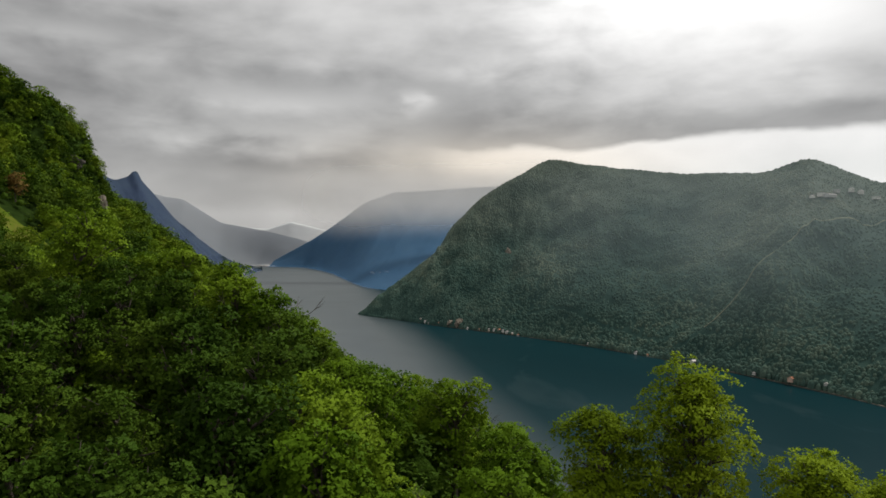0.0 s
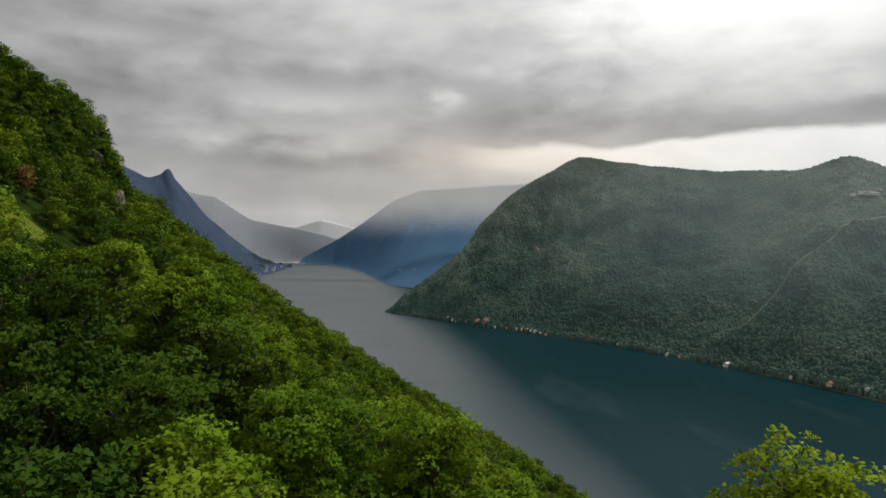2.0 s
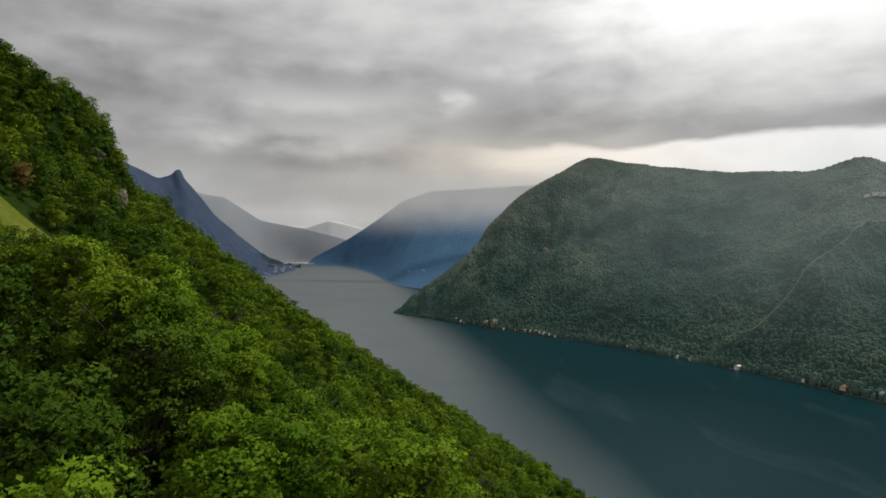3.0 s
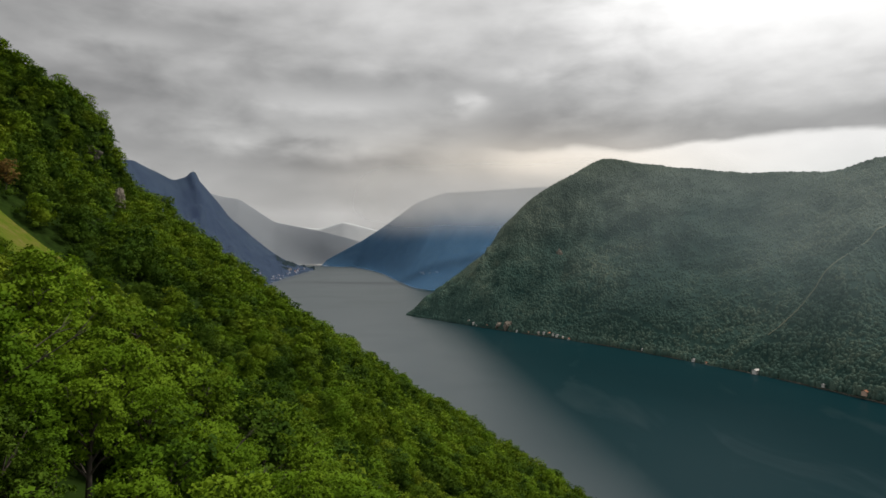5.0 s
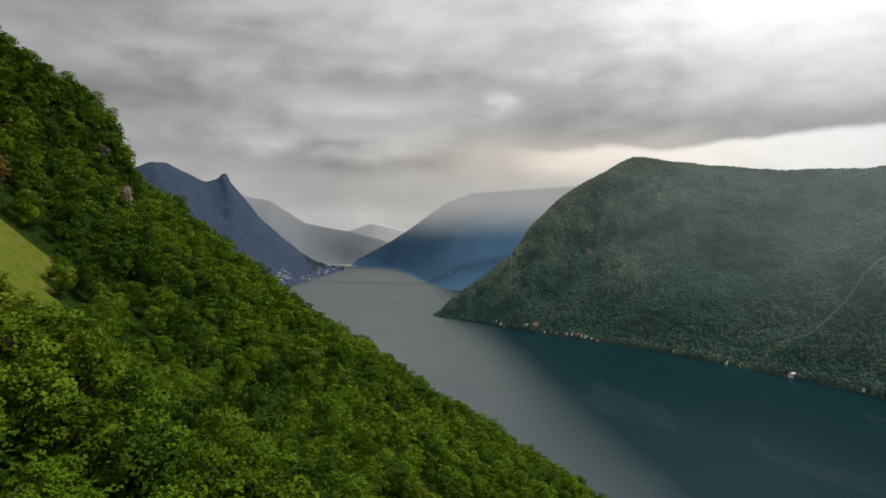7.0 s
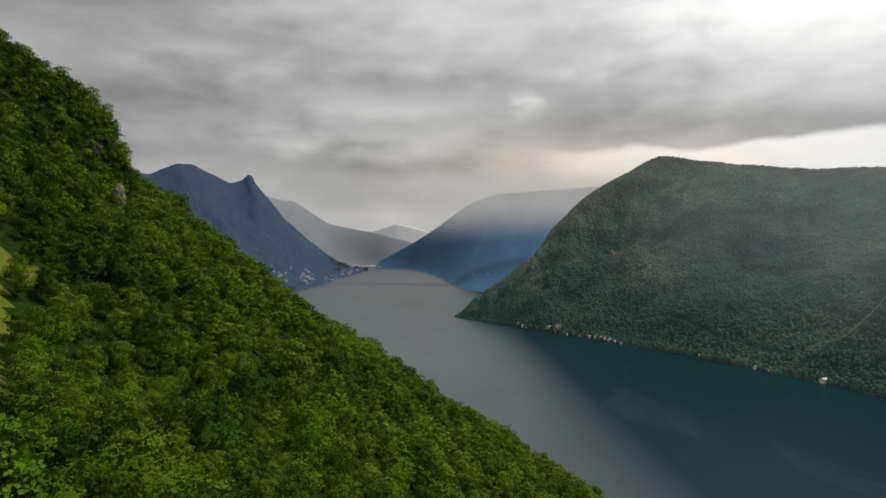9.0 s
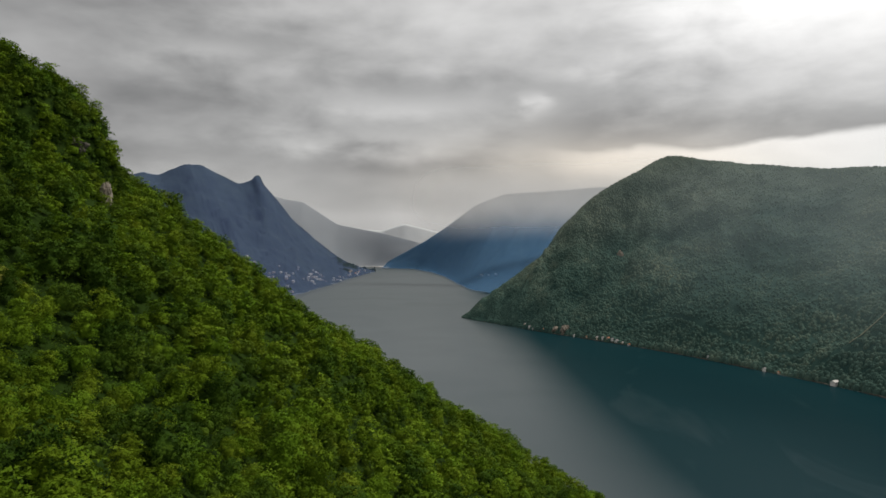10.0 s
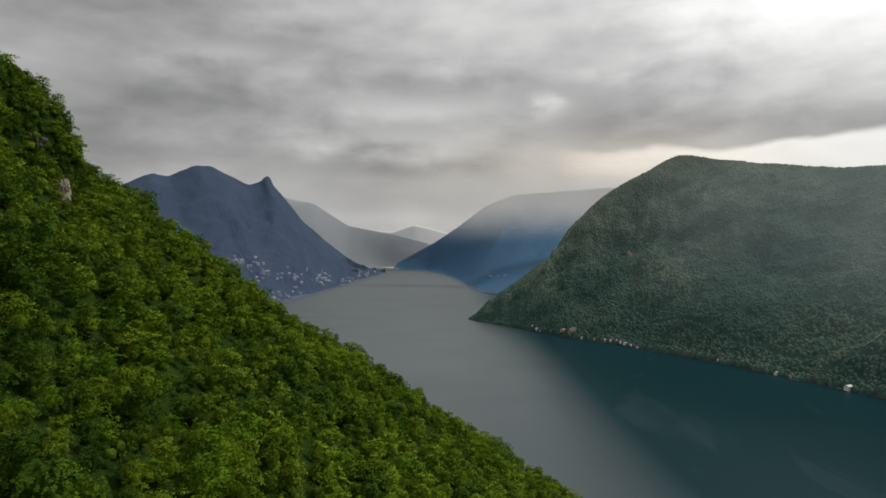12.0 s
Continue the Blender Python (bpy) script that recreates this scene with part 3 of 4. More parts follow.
# dark leaf colour stands in for deep shade among the nearest left-hand trees
SHADY = [plant(make_tree(30 + i, 8.6, 2.9, 15, 280, 26, 0.42, 0.092, LEAF_DARK, 0), "broadleaf tree with the shade of others put into its leaf colour", "trees on the near slope") for i in range(2)]
COARSE = [plant(make_tree(60 + i, 8.2, 3.1, 12, 170, 14, 0.55, 0.155, WOOD_TINTS[i]), "green broadleaf tree on the steep hillside", "trees on the near slope") for i in range(5)]
USED = set()


def set_tree(kinds, x, y, z, scale, turn):
    kind = kinds[int(rng.integers(len(kinds)))]
    m = pose(x, y, z, rng.uniform(-3, 3), rng.uniform(-3, 3), turn)
    if kind.name not in USED:
        USED.add(kind.name)
        kind.matrix_basis = m
        kind.scale = (scale,) * 3
        return kind
    o = copy_thing(kind, m)
    o.scale = (scale,) * 3
    return o


# solitary young trees on the lip of the slope
def lone_tree(seed, x, y, top, height, radius, lobes_n, cards, label):
    o = plant(make_tree(seed, height, radius, lobes_n, cards, 26, 0.30, 0.056, LEAF_YELLOW), label, "young trees on the lip")
    o.matrix_basis = pose(x, y, top - height, 0, 0, seed * 37)


lone_tree(101, 9.1, 24.4, 210.3, 9.4, 2.45, 26, 900, "tall young yellow-green tree with open upright branches")
lone_tree(102, 6.1, 24.9, 208.6, 8.0, 2.3, 18, 700, "smaller yellow-green tree beside the tall one")
lone_tree(103, 13.3, 23.6, 207.3, 7.0, 2.3, 14, 620, "bushy yellow-green tree low on the lip")
lone_tree(104, 16.6, 23.0, 206.7, 6.8, 2.1, 12, 560, "bushy yellow-green tree low on the lip")

tall = plant(make_tree(31, 14.5, 4.0, 22, 620, 26, 0.48, 0.10, LEAF, 0), "tall full-crowned green tree above its neighbours", "trees on the near slope")
tall.matrix_basis = pose(-27, 50, 202.3)

# jittered planting over the hillside
stuff = []
near_list = []
def try_tree(x, y):
    if in_meadow(x, y) or x < -0.98 * y - 50 or x > 0.12 * y + 34 or y > min(495, 487 + 0.82 * (x + 66)) + 14:
        return
    if float(canopy(x, y)) + 6 < 215 - 0.41 * max(y, 1):
        return
    if (x > 3.0 and 10 < y < 35) or (x > 8 and y < 50):
        return
    if math.hypot(x + 153, y - 301) < 7.5 or math.hypot(x + 134, y - 207) < 7.0 or math.hypot(x + 27, y - 50) < 3.0:
        return
    z = float(ground(x, y))
    if z > 1.5:
        near_list.append((math.hypot(x - 12, (y - 25) * 0.9), x, y, z))


for gy in np.arange(-12, 110, 4.9):
    for gx in np.arange(-170, 60, 4.9):
        try_tree(gx + rng.uniform(-2, 2), gy + rng.uniform(-2, 2))
for gy in np.arange(110, 560, 6.5):
    for gx in np.arange(-345, 120, 6.5):
        try_tree(gx + rng.uniform(-3.6, 3.6), gy + rng.uniform(-3.6, 3.6))
for _ in range(150):
    try_tree(rng.uniform(-215, -158), rng.uniform(262, 362))
near_list.sort()
for i, (d, x, y, z) in enumerate(near_list):
    s = 0.74 + 0.72 * rng.random() ** 1.6 if y < 90 else 0.82 + 1.2 * rng.random() ** 2.2
    if -112 < x < -40 and 90 < y < 195:
        s = min(s, 0.95)
    if x > 1 and y < 90:
        s = min(s, 0.95)
    if 38 < y < 75 and x > -24:
        s = min(s, 1.12)
    z = z - (s - 1) * (5.5 if y < 90 else 3.6) - (0.8 if x > 1 and y < 90 else 0.0) + (1.5 if 1 < x < 3.8 and 29 < y < 41 else 0.0)
    if y > 90:
        z -= 2.4 if x < -155 else 1.5
    if -20 < x < -6.5 and 54 < y < 75:
        z -= 4.6 if x > -10.5 and y < 60 else 2.1
    if 2.5 < x < 5.5 and 33 < y < 42:
        z -= 2.1
    # nearest trees on the left take the leaves darkened as shade
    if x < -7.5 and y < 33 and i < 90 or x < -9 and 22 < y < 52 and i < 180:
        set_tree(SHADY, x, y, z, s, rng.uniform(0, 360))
    elif i < 90 and 22 < y < 66 and x > -30:
        set_tree(FINE, x, y, z, s, rng.uniform(0, 360))
    elif i < 150:
        set_tree(PLAIN, x, y, z, s, rng.uniform(0, 360))
    elif i < 300:
        set_tree(COARSE, x, y, z, s, rng.uniform(0, 360))
    else:
        stuff.append((x, y, z + 0.7, s, rng.uniform(0, 6.28), d))
# younger trees under and between the tall ones
for gy in np.arange(38, 66, 4.4):
    for gx in np.arange(-19, -3, 4.0):
        x, y = gx + rng.uniform(-1.5, 1.5), gy + rng.uniform(-1.5, 1.5)
        set_tree(FINE, x, y, float(ground(x, y)) - 0.5, rng.uniform(0.55, 0.75), rng.uniform(0, 360))
russet = plant(make_tree(90, 9.5, 4.4, 12, 190, 11, 0.7, 0.25, LEAF_RUST), "russet-brown leafed tree among the green ones", "trees on the near slope")
russet.matrix_basis = pose(-137, 213, 224.0)


def dome(r, sub, radius, height):
    """A lumpy, uneven leaf canopy, open below."""
    bm = bmesh.new()
    bmesh.ops.create_icosphere(bm, subdivisions=sub, radius=1.0)
    off = Vector(r.uniform(-50, 50, 3))
    d = np.array([q.co for q in bm.verts])
    f = np.array([[q.index for q in p.verts] for p in bm.faces])
    bm.free()
    lump = np.array([0.75 * noise.noise(Vector(q) * 1.5 + off) + 0.42 * noise.noise(Vector(q) * 3.3 + off) + 0.25 * noise.noise(Vector(q) * 7.0 + off) for q in d])
    slim = 1 - 0.22 * np.clip(d[:, 2], 0, 1) ** 2
    k = (1 + 0.52 * lump)[:, None]
    v = d * k * np.stack([radius * slim, radius * slim, np.full(len(d), height * 0.46)], 1) + (0, 0, height * 0.56)
    f = f[(d[f][:, :, 2] > -0.55).all(1)]
    return v, f, d


def stuff_template(seed, sub, sprays, leaves, reach, size, heart=0.86):
    """A crown of lumpy leaf masses fringed with leaf sprays, all in triangles."""
    r = np.random.default_rng(seed)
    v, f, d = dome(r, sub, 2.75, 8.4)
    surface = v.copy()
    v = (v - (0, 0, 4.6)) * heart + (0, 0, 4.6)
    pick = r.choice(np.where(d[:, 2] > -0.4)[0], sprays)
    k = np.repeat(pick, leaves)
    p = surface[k] + r.normal(size=(len(k), 3)) * reach * 0.6
    nor = d[k] * 0.9 + (0, 0, 0.55) + r.normal(size=(len(k), 3)) * 0.5
    lv, lf = leaf_cards(p, nor, size * r.uniform(0.6, 1.3, len(k)), r)
    keep = np.arange(len(lv)).reshape(-1, 4)[:, :3].ravel()
    lf = np.arange(len(keep)).reshape(-1, 3) + len(v)
    return np.concatenate([v, lv[keep]]), np.concatenate([f, lf]), np.concatenate([d, np.repeat(d[k] * 0.8 + nor * 0.3, 3, axis=0)])


def scatter(name, rows, templates, mat, label):
    vs, fs, ns, base = [], [], [], 0
    for i, (x, y, z, s, turn, d) in enumerate(rows):
        v, f, nor = templates[i % len(templates)]
        c, n = math.cos(turn), math.sin(turn)
        m = np.array([[c, n, 0], [-n, c, 0], [0, 0, 1]]) * s * rng.uniform((0.95, 0.95, 0.84), (1.25, 1.25, 1.06))[:, None]
        vs.append((v @ m + (x, y, z)).astype(np.float32))
        fs.append(f + base)
        ns.append(nor @ np.array([[c, n, 0], [-n, c, 0], [0, 0, 1]]))
        base += len(v)
    ns = np.concatenate(ns)
    o = new(name, mesh_of(name, np.concatenate(vs), np.concatenate(fs), mat, True, None, ns / np.linalg.norm(ns, axis=1, keepdims=True)))
    return tagged(o, label, "woodland", kind="stuff")




def leafy_template(seed, sprays, leaves, reach, size):
    """A crown of leaf sprays on uneven lobes round a denser heart, all in triangles."""
    r = np.random.default_rng(seed)
    v, f, d = dome(r, 1, 2.75, 8.4)
    v = (v - (0, 0, 4.4)) * 0.52 + (0, 0, 4.4)
    lv, lf, ln = crown_sprays(r, crown_lobes(r, 8.4, 3.0, 12), sprays, leaves, reach, size, 0.78, 0.85, 0.42)
    keep = np.arange(len(lv)).reshape(-1, 4)[:, :3].ravel()
    lf = np.arange(len(keep)).reshape(-1, 3) + len(v)
    return np.concatenate([v, lv[keep]]), np.concatenate([f, lf]), np.concatenate([d, ln[keep]])


NEARER = [leafy_template(200 + i, 160, 11, 0.60, 0.205) for i in range(7)]
FARTHER = [leafy_template(230 + i, 90, 8, 0.66, 0.30) for i in range(7)]
def tint_of(j, x, y):
    """Which shade of green a tree has: a darker stand borders the clearing."""
    if -140 < x < -84 and 196 < y < 236 and j % 5:
        return 1
    return j * 7 % 11 % 4


for k, (mat, say) in enumerate(((LEAF_FAR, "mid-green"), (LEAF_DARK, "dark green"), (LEAF_LIGHT, "bright green"), (LEAF_FAR, "mid-green"))):
    scatter("woodland", [r for j, r in enumerate(stuff) if tint_of(j, r[0], r[1]) == k and r[5] < 190], NEARER, mat, say + " broadleaf wood on the steep hillside")
    scatter("woodland", [r for j, r in enumerate(stuff) if tint_of(j, r[0], r[1]) == k and r[5] >= 190], FARTHER, mat, say + " broadleaf wood farther along the slope")


# undergrowth between the trunks
shrubs = []
for gy in np.arange(-6, 112, 3.9):
    for gx in np.arange(-90, 16, 3.9):
        x, y = gx + rng.uniform(-1.8, 1.8), gy + rng.uniform(-1.8, 1.8)
        if x > -0.9 * y - 30 and x < 0.1 * y + 9:
            shrubs.append((x, y, float(ground(x, y)) - 0.8, rng.uniform(0.4, 0.75), rng.uniform(0, 6.28), 0))
for gy in np.arange(112, 240, 6.2):
    for gx in np.arange(-250, 10, 6.2):
        x, y = gx + rng.uniform(-2.8, 2.8), gy + rng.uniform(-2.8, 2.8)
        if x > -0.98 * y - 50 and not in_meadow(x, y) and float(canopy(x, y)) + 6 > 215 - 0.41 * y:
            shrubs.append((x, y, float(ground(x, y)) - 0.8, rng.uniform(0.45, 0.8), rng.uniform(0, 6.28), 0))
for _ in range(420):
    x, y = rng.uniform(-225, -155), rng.uniform(258, 372)
    if math.hypot(x + 154, y - 302) > 6:
        shrubs.append((x, y, float(ground(x, y)) - 1.2, rng.uniform(0.5, 0.85), rng.uniform(0, 6.28), 0))
for gy in np.arange(272, 350, 2.6):
    for gx in np.arange(-179, -159, 2.2):
        x, y = gx + rng.uniform(-1, 1), gy + rng.uniform(-1.2, 1.2)
        shrubs.append((x, y, float(ground(x, y)) - 0.8, rng.uniform(0.42, 0.72), rng.uniform(0, 6.28), 0))
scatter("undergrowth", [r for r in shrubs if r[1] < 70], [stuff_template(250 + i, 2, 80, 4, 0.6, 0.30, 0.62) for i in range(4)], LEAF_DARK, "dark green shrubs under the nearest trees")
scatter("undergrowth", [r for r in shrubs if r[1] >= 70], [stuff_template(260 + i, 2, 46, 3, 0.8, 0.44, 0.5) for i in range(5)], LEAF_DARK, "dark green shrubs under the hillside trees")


# ---- across the lake ----
def far_crowns():
    """Tree crowns of the forest on the mountain across the lake."""
    r = np.random.default_rng(11)
    ring = np.arange(5) * 2 * math.pi / 5
    base = np.concatenate([[(0, 0, 0.95)], np.stack([0.68 * np.cos(ring), 0.68 * np.sin(ring), np.full(5, 0.62)], 1), np.stack([np.cos(ring + 0.6), np.sin(ring + 0.6), np.full(5, -0.7)], 1)])
    tri = np.array([(0, 1 + i, 1 + (i + 1) % 5) for i in range(5)] + [(1 + i, 6 + i, 1 + (i + 1) % 5) for i in range(5)] + [(1 + (i + 1) % 5, 6 + i, 6 + (i + 1) % 5) for i in range(5)])
    n = 44000
    u = r.uniform(0.0, 0.87, n)
    v = 0.006 + 1.04 * r.uniform(0, 1, n) ** 1.12
    road = (np.abs(v - 0.085 - 0.02 * np.sin(u * 30)) < 0.007) & (u > 0.44) & (u < 0.60)
    cut = (np.abs(u - (0.601 + 0.271 * v + 0.006 * np.sin(v * 9))) < 0.0024) & (v < 0.72)
    keep = ~road & ~cut
    u, v = u[keep], v[keep]
    # taller trees along the water and on the point
    u = np.concatenate([u, r.uniform(0.0, 0.86, 900), r.uniform(0.0, 0.05, 160)])
    v = np.concatenate([v, r.uniform(0.004, 0.02, 900), r.uniform(0.01, 0.5, 160)])
    P = RIGHT.at(u, v)
    P[:, 2] = np.maximum(P[:, 2], 0.8)
    n = len(P)
    size = r.uniform(2.4, 4.2, n) * (1 - 0.30 * v)
    size[-1060:] *= r.uniform(1.0, 1.5, 1060)
    turn = r.uniform(0, 6.28, n)
    shape = base[None] * r.uniform(0.8, 1.2, (n, 11, 1)) * size[:, None, None] * np.array([1.05, 1.05, 1.25])
    c, s = np.cos(turn)[:, None], np.sin(turn)[:, None]
    x = shape[..., 0] * c - shape[..., 1] * s
    y = shape[..., 0] * s + shape[..., 1] * c
    V = np.stack([x + P[:, :1], y + P[:, 1:2], shape[..., 2] + P[:, 2:3] - (size * 0.3)[:, None]], -1)
    F = tri[None] + 11 * np.arange(n)[:, None, None]
    o = new("forest", mesh_of("forest", V.reshape(-1, 3), F.reshape(-1, 3), WOODS_LEAF, True))
    tagged(o, "dense dark green forest canopy on the far mountain", "forest", kind="stuff")


far_crowns()


def ridge_line():
    """A cleared strip of pale grass running down the crest of the spur."""
    v = np.linspace(0.10, 0.74, 160)
    mid = 0.601 + 0.271 * v + 0.006 * np.sin(v * 9)
    wob = 0.0007 * (vnoise(v * 90, v * 0, 6) - 0.5)
    rows = [RIGHT.at(mid + o + wob, v) + (0, 0, 0.9) for o in (-0.0011, 0.0, 0.0011)]
    o = new("cleared_strip", mesh_of("cleared_strip", np.stack(rows, 1).reshape(-1, 3), grid_faces(160, 3), simple_material("pale_grass", [(0.3, (0.090, 0.105, 0.070)), (0.7, (0.150, 0.160, 0.105))], 0.08, 0.95), True))
    tagged(o, "pale cleared strip running down the wooded spur", "clearing", kind="structure")


ridge_line()

PLASTER = [simple_material("plaster_" + k, [(0.3, tuple(v * 0.85 for v in c)), (0.7, c)], 1.5, 0.9, 0.0, 0.3) for k, c in (("white", (0.66, 0.64, 0.60)), ("cream", (0.54, 0.46, 0.36)), ("grey", (0.48, 0.47, 0.45)), ("rose", (0.60, 0.42, 0.33)))]
TILES = [simple_material("roof_" + k, [(0.3, tuple(v * 0.7 for v in c)), (0.7, c)], 1.2, 0.85, 0.0, 0.3) for k, c in (("terracotta", (0.36, 0.15, 0.08)), ("grey", (0.24, 0.23, 0.23)), ("pale", (0.50, 0.48, 0.46)))]
DARK_GLASS = simple_material("dark_window", [(0.3, (0.02, 0.025, 0.03)), (0.7, (0.05, 0.055, 0.06))], 0.8, 0.2)


def box(bm, x0, x1, y0, y1, z0, z1):
    bmesh.ops.create_cube(bm, size=1.0, matrix=Matrix.LocRotScale(((x0 + x1) / 2, (y0 + y1) / 2, (z0 + z1) / 2), None, (x1 - x0, y1 - y0, z1 - z0)))


def house(place_at, turn, w, d, h, wall, roof, label, group, windows=0, flat=False):
    """A house with a pitched or flat roof; its walls reach down into the slope."""
    ob = new("house")
    bm = bmesh.new()
    box(bm, -w / 2, w / 2, -d / 2, d / 2, -2.2, h)
    if not flat:
        rise = d * 0.26
        for sx in (-1, 1):
            a = [bm.verts.new(p) for p in ((sx * w / 2, -d / 2, h), (sx * w / 2, d / 2, h), (sx * w / 2, 0, h + rise))]
            bm.faces.new(a)
    part("wall", bm, wall, ob)
    bm = bmesh.new()
    o = 0.5
    if flat:
        box(bm, -w / 2 - o, w / 2 + o, -d / 2 - o, d / 2 + o, h + 0.02, h + 0.5)
    else:
        rise = d * 0.26
        k = rise / (d / 2)
        prof = [(-d / 2 - o, h - o * k), (0, h + rise), (d / 2 + o, h - o * k), (d / 2 + o, h - o * k + 0.3), (0, h + rise + 0.3), (-d / 2 - o, h - o * k + 0.3)]
        ends = [[bm.verts.new((sx * (w / 2 + o), y, z + 0.02)) for y, z in prof] for sx in (-1, 1)]
        for i in range(6):
            j = (i + 1) % 6
            bm.faces.new((ends[0][i], ends[0][j], ends[1][j], ends[1][i]))
        for e in ends:
            bm.faces.new((e[0], e[1], e[4], e[5]))
            bm.faces.new((e[1], e[2], e[3], e[4]))
    part("roof", bm, roof, ob)
    for i in range(windows):
        for floor_z in ((1.2, 4.0) if h > 5 else (1.2,)):
            bm = bmesh.new()
            x = -w / 2 + w * (i + 0.5) / windows
            box(bm, x - 0.5, x + 0.5, -d / 2 - 0.06, -d / 2 + 0.05, floor_z, floor_z + 1.5)
            part("window", bm, DARK_GLASS, ob)
    ob.matrix_basis = pose(*place_at, 0, 0, turn)
    return tagged(ob, label, "house", group)


def outcrop(place_at, turn, w, d, h, seed, label, mat=ROCK):
    """A jagged rock face."""
    bm = bmesh.new()
    bmesh.ops.create_icosphere(bm, subdivisions=4, radius=1.0)
    for v in bm.verts:
        q = v.co * 1.9 + Vector((seed, 0, 0))
        n = noise.fractal(q, 0.8, 2.1, 5) + 0.5 * noise.noise(Vector((q.x * 3, q.y * 3, q.z * 0.8)))
        v.co *= 1 + 0.38 * n
        v.co.x, v.co.y, v.co.z = v.co.x * w / 2, v.co.y * d / 2, v.co.z * h / 2
    me = bpy.data.meshes.new("rock_face")
    bm.to_mesh(me)
    bm.free()
    me.materials.append(mat)
    o = new("rock_face", me)
    o.matrix_basis = pose(*place_at, 0, 0, turn)
    return tagged(o, label, "rock")


outcrop((-158.5, 308.2, 227.0), 30, 4.8, 5.2, 9.5, 3.0, "pale bare rock face among the trees on the hillside")
# darker copy of the limestone: shade below the shoulder is in its colour
outcrop((-170.5, 306, 246.5), 30, 8, 5, 8, 8.0, "rock face below the wooded shoulder, its colour darkened for shade", simple_material("shade_darkened_rock", [(0.3, (0.03, 0.027, 0.022)), (0.7, (0.10, 0.09, 0.075))], 0.5, 0.9, 0.4))


def on_right(u, v, up=0.0):
    p = RIGHT.at(np.array(u), np.array(v))
    return float(p[0]), float(p[1]), float(p[2]) + up


# houses along the far shore: place along it, height up the slope, width, depth, height, wall, roof
SHORE = ((0.2425, 0.022, 9, 8, 6, 1, 1), (0.2585, 0.006, 12, 9, 8, 0, 1), (0.2685, 0.005, 9, 7, 4, 2, 1), (0.2926, 0.012, 9, 8, 5, 1, 0),
         (0.3507, 0.005, 9, 7, 4, 0, 2), (0.3868, 0.006, 11, 8, 6, 1, 1), (0.395, 0.007, 9, 8, 8, 0, 1), (0.4028, 0.007, 9, 8, 7, 3, 0),
         (0.409, 0.006, 8, 8, 8, 0, 1), (0.4148, 0.006, 11, 8, 7, 0, 1), (0.424, 0.005, 10, 8, 5, 1, 2), (0.4329, 0.004, 14, 7, 3, 2, 0),
         (0.505, 0.004, 6, 5, 3, 0, 2), (0.523, 0.005, 6, 5, 3, 0, 2), (0.5691, 0.005, 11, 8, 6, 0, 1), (0.5812, 0.005, 8, 6, 4, 1, 0),
         (0.7014, 0.004, 7, 6, 4, 0, 2), (0.7695, 0.014, 13, 9, 4, 2, 2), (0.352, 0.004, 6, 5, 3, 0, 2), (0.371, 0.004, 7, 6, 4, 1, 0))
for u, v, w, d, h, a, b in SHORE:
    x, y, z = on_right(u, v)
    house((x, y, max(z, 1.0) + 0.5), 40 + (u * 777) % 25 - 12, w * 0.62, d * 0.64, h * 0.40, PLASTER[a], TILES[b], ("white", "cream", "grey", "rose")[a] + " plastered lakeside house with a " + ("terracotta", "grey", "pale")[b] + " roof", "houses on the far shore", 2)
x, y, z = on_right(0.6293, 0.005)
house((x, y, z + 0.6), 38, 10.5, 7, 3.6, PLASTER[0], TILES[2], "large pale lakeside villa standing at the water", "houses on the far shore", 4)
x, y, z = on_right(0.7395, 0.006)
house((x, y, z + 0.3), 34, 10.5, 7, 3.4, PLASTER[3], TILES[0], "rose-walled lakeside house with a bright terracotta roof", "houses on the far shore", 4)
for u, v, w, d, h, a, b in ((0.7255, 0.724, 9, 8, 4, 0, 1), (0.7335, 0.744, 16, 10, 9, 0, 2), (0.7415, 0.754, 40, 9, 5, 2, 1), (0.7455, 0.812, 12, 9, 7, 2, 2), (0.7575, 0.86, 10, 8, 9, 0, 1), (0.7655, 0.876, 12, 8, 8, 0, 1), (0.7776, 0.876, 18, 9, 6, 0, 2)):
    house(on_right(u, v, 3.0), 30, w * 0.8, d, h * 0.55, PLASTER[a], TILES[b], ("white", "cream", "grey")[a] + " building high on the wooded mountain shoulder", "buildings on the mountain top", 3, b == 2)

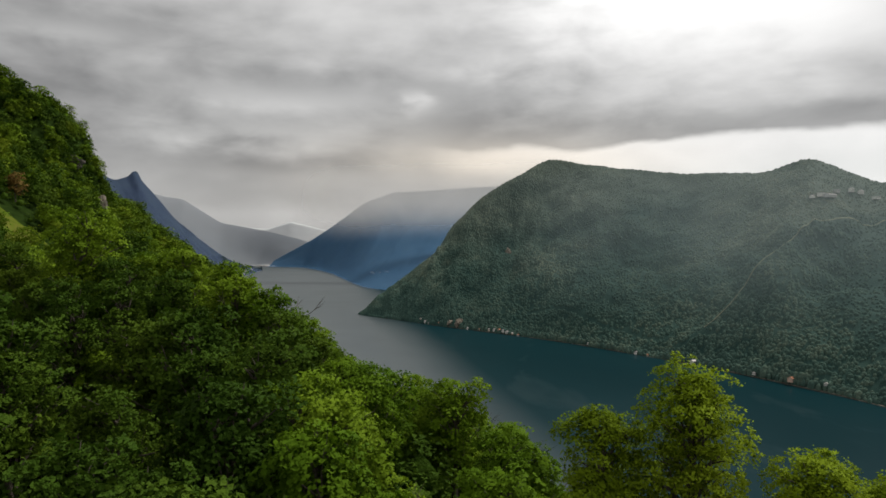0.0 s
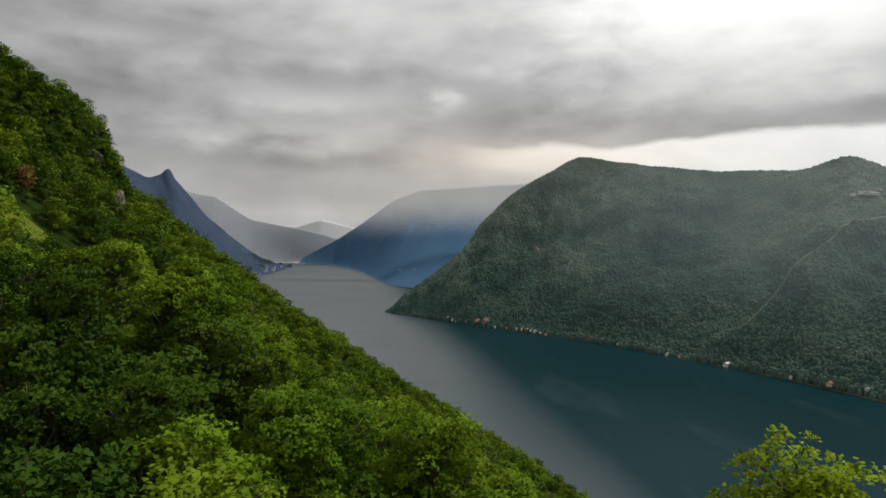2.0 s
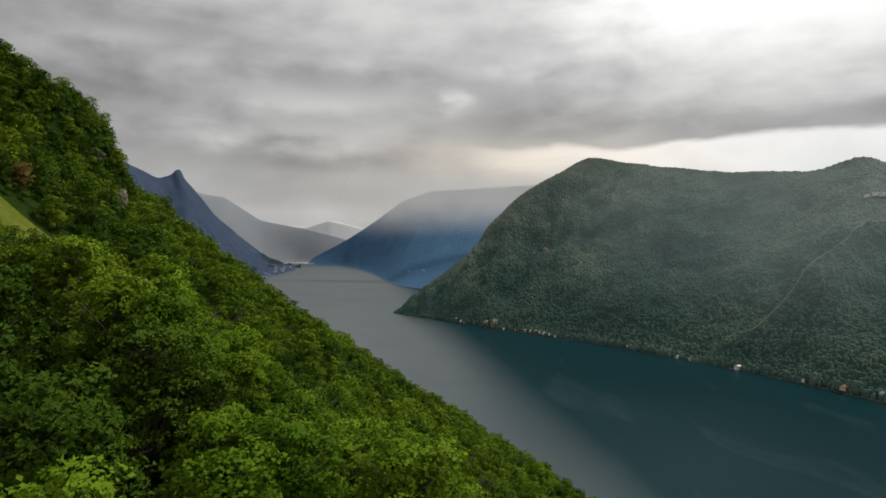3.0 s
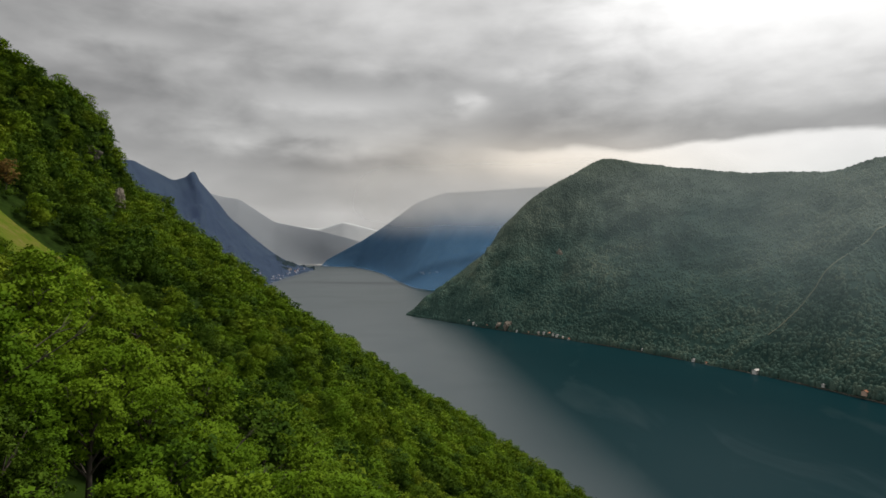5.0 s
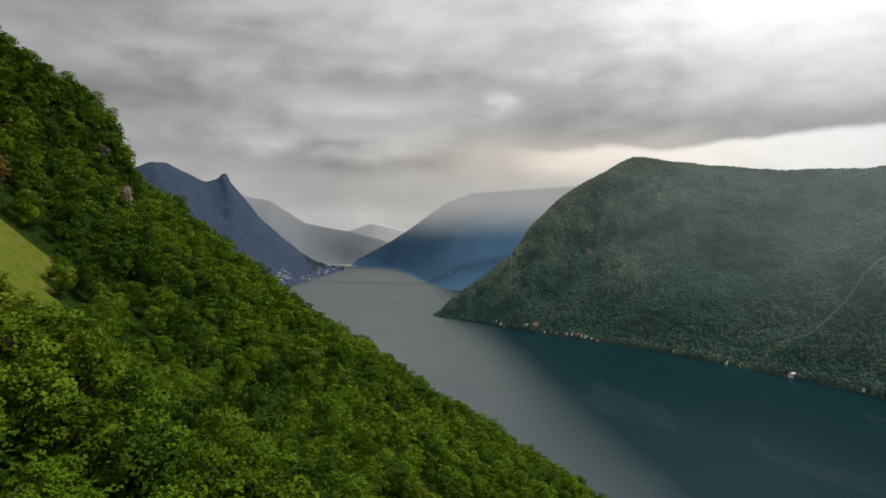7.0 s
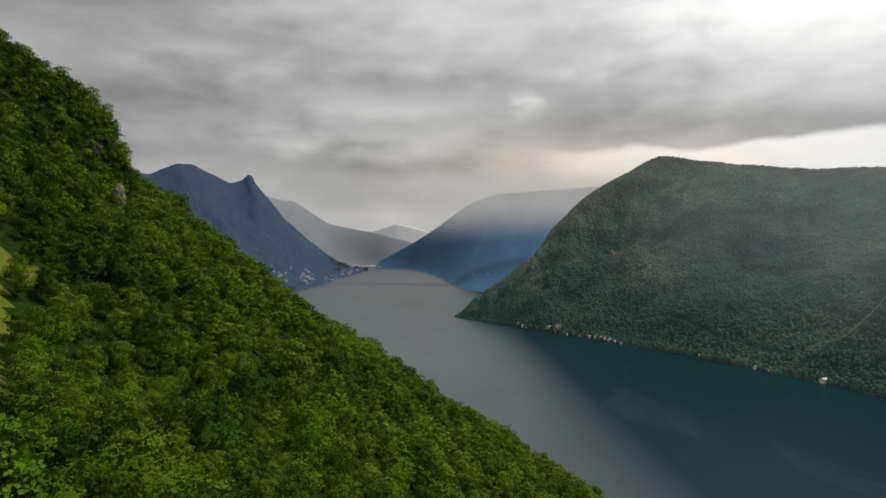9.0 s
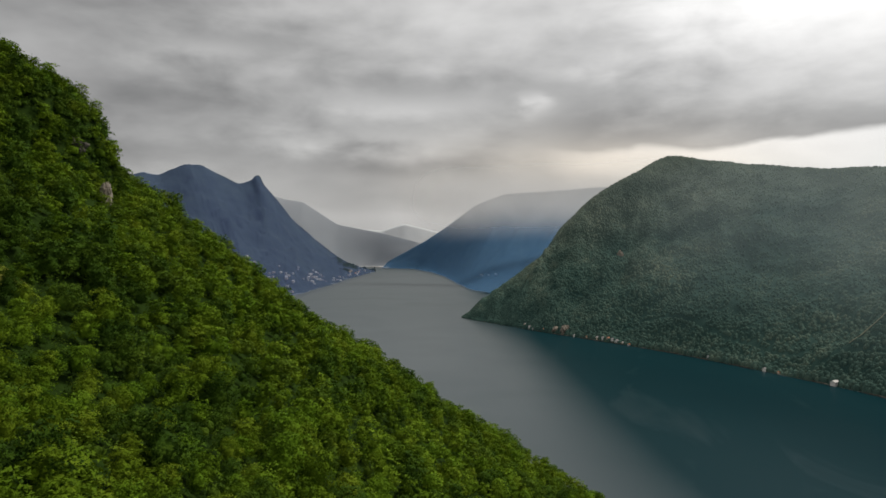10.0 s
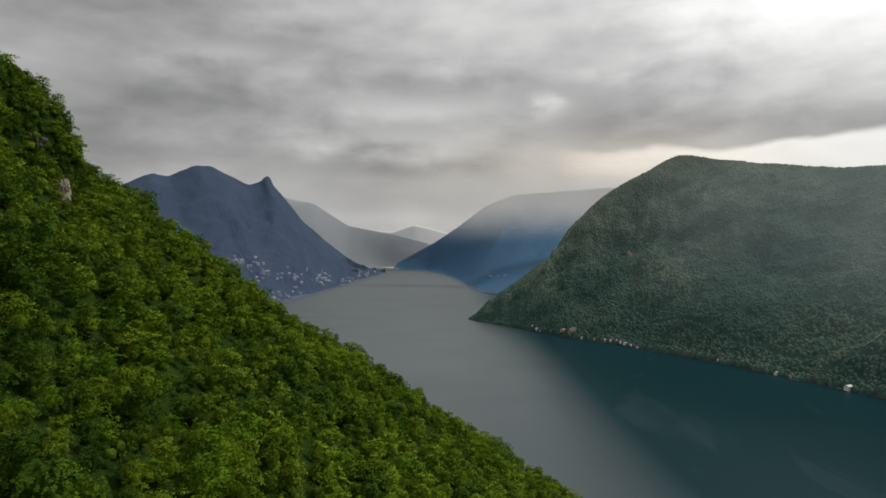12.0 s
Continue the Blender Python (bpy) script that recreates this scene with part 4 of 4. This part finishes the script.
# a low stone bank along the water's edge
def shore_bank():
    n = 260
    u = np.linspace(0.02, 0.84, n)
    r = np.random.default_rng(5)
    p0, p1 = RIGHT.at(u, np.full(n, 0.0005)), RIGHT.at(u, np.full(n, 0.012))
    d = p1[:, :2] - p0[:, :2]
    d /= np.linalg.norm(d, axis=1, keepdims=True)
    high = -1.2 + 4.2 * vnoise(u * 60, u * 0, 4) + 0.7 * r.random(n) + 1.2 * smoothstep(0.66, 0.72, u) - 0.9 * smoothstep(0.47, 0.5, u) * smoothstep(0.66, 0.62, u)
    high = np.clip(high, 0.02, 1.5)
    rows = []
    for off, k in ((-2.5, -1.0), (-1.6, 0.55), (-0.8, 1.0), (2.5, 1.05), (4.5, -1.0)):
        xy = p0[:, :2] + d * (off + 1.4 * (vnoise(u * 160, u * 0 + off, 2) - 0.5))[:, None]
        rows.append(np.concatenate([xy, (high * k)[:, None] if k > 0 else np.full((n, 1), -2.0)], 1))
    V = np.stack(rows, 1).reshape(-1, 3)
    o = new("shore_bank", mesh_of("shore_bank", V, grid_faces(n, 5), simple_material("shore_stone", [(0.38, (0.03, 0.032, 0.024)), (0.55, (0.06, 0.058, 0.045)), (0.72, (0.15, 0.145, 0.13))], 0.07, 0.9), False))
    tagged(o, "pale stone bank and walls along the waterline", "lake shore", kind="structure")


shore_bank()
for u, v, w, h, seed, say in ((0.3727, 0.424, 14, 22, 1.0, "pale cliff patch in the forest"), (0.379, 0.40, 9, 14, 5.0, "pale cliff patch in the forest"), (0.3327, 0.018, 26, 20, 9.0, "brown cliff above the water"), (0.315, 0.014, 18, 12, 12.0, "brown cliff above the water")):
    outcrop(on_right(u, v, 2.0), 40, w, 8, h, seed, say)


# the lakeside town under the pointed peak
def town():
    # plasters duller than those of the far shore
    dull = [simple_material("dull_plaster_" + k, [(0.3, tuple(v * 0.8 for v in c)), (0.7, c)], 1.5, 0.9, 0.0, 0.3) for k, c in (("white", (0.60, 0.59, 0.57)), ("cream", (0.42, 0.40, 0.36)), ("grey", (0.26, 0.26, 0.26)), ("rose", (0.34, 0.29, 0.26)))]
    r = np.random.default_rng(31)
    walls = (2, 1, 0, 2, 1, 3)
    kinds = []
    for k in range(8):
        a, b = walls[k % 6], (1, 2, 1, 1, 0, 1, 1, 2)[k]
        kinds.append(house((0, 0, -500), 0, 6.5 + k % 3 * 1.8, 6 + k % 2 * 1.5, 3.2 + k % 4 * 0.8, dull[a], TILES[b], ("white", "cream", "grey", "rose")[a] + " house with a " + ("terracotta", "grey", "pale")[b] + " roof in a hillside town", "houses of the lakeside town"))
    spots = ((0.3647, 0.356, 14, 0.016, 0.02), (0.4088, 0.296, 14, 0.02, 0.02), (0.425, 0.22, 13, 0.02, 0.012), (0.505, 0.25, 7, 0.02, 0.02), (0.56, 0.17, 6, 0.02, 0.02),
             (0.68, 0.19, 12, 0.02, 0.04), (0.7295, 0.2, 10, 0.02, 0.05), (0.6974, 0.1, 10, 0.02, 0.04), (0.7936, 0.09, 12, 0.025, 0.04), (0.8657, 0.10, 10, 0.025, 0.05), (0.9178, 0.18, 6, 0.02, 0.06),
             (0.3828, 0.05, 8, 0.02, 0.02), (0.4469, 0.05, 7, 0.015, 0.02), (0.545, 0.09, 5, 0.015, 0.03))
    i = 0
    for u, v, n, du, dv in spots:
        for _ in range(n):
            p = PYRAMID.at(np.array(u + r.normal() * du), np.array(abs(v + r.normal() * dv) + 0.01))
            if p[2] < 0.8:
                continue
            m = pose(float(p[0]), float(p[1]), float(p[2]) + 0.4, 0, 0, r.uniform(0, 180))
            if i < 8:
                kinds[i].matrix_basis = m
            else:
                copy_thing(kinds[int(r.integers(8))], m)
            i += 1
    for u, v in ((0.585, 0.152), (0.592, 0.156), (0.60, 0.152), (0.63, 0.158), (0.6513, 0.16), (0.658, 0.158)):
        p = MIDDLE.at(np.array(u), np.array(v))
        copy_thing(kinds[0], pose(float(p[0]), float(p[1]), float(p[2]) + 2, 0, 0, 60))


town()


def lake_end():
    """A low pale bank with buildings where the lake ends."""
    n = 90
    u = np.linspace(0, 1, n)
    x, y = -1300 + 290 * u, 4205 + 25 * np.sin(u * 5)
    high = 4 + 5 * vnoise(u * 40, u * 0, 3)
    rows = [np.stack([x, y + o, z], 1) for o, z in ((0, np.full(n, -2.0)), (2, high), (40, high + 3), (60, np.full(n, -2.0)))]
    o = new("far_bank", mesh_of("far_bank", np.stack(rows, 1).reshape(-1, 3), grid_faces(n, 4), simple_material("gravel", [(0.3, (0.30, 0.29, 0.28)), (0.7, (0.46, 0.45, 0.44))], 0.05, 0.9), True))
    tagged(o, "pale gravel bank at the far end of the lake", "lake shore", kind="structure")


lake_end()
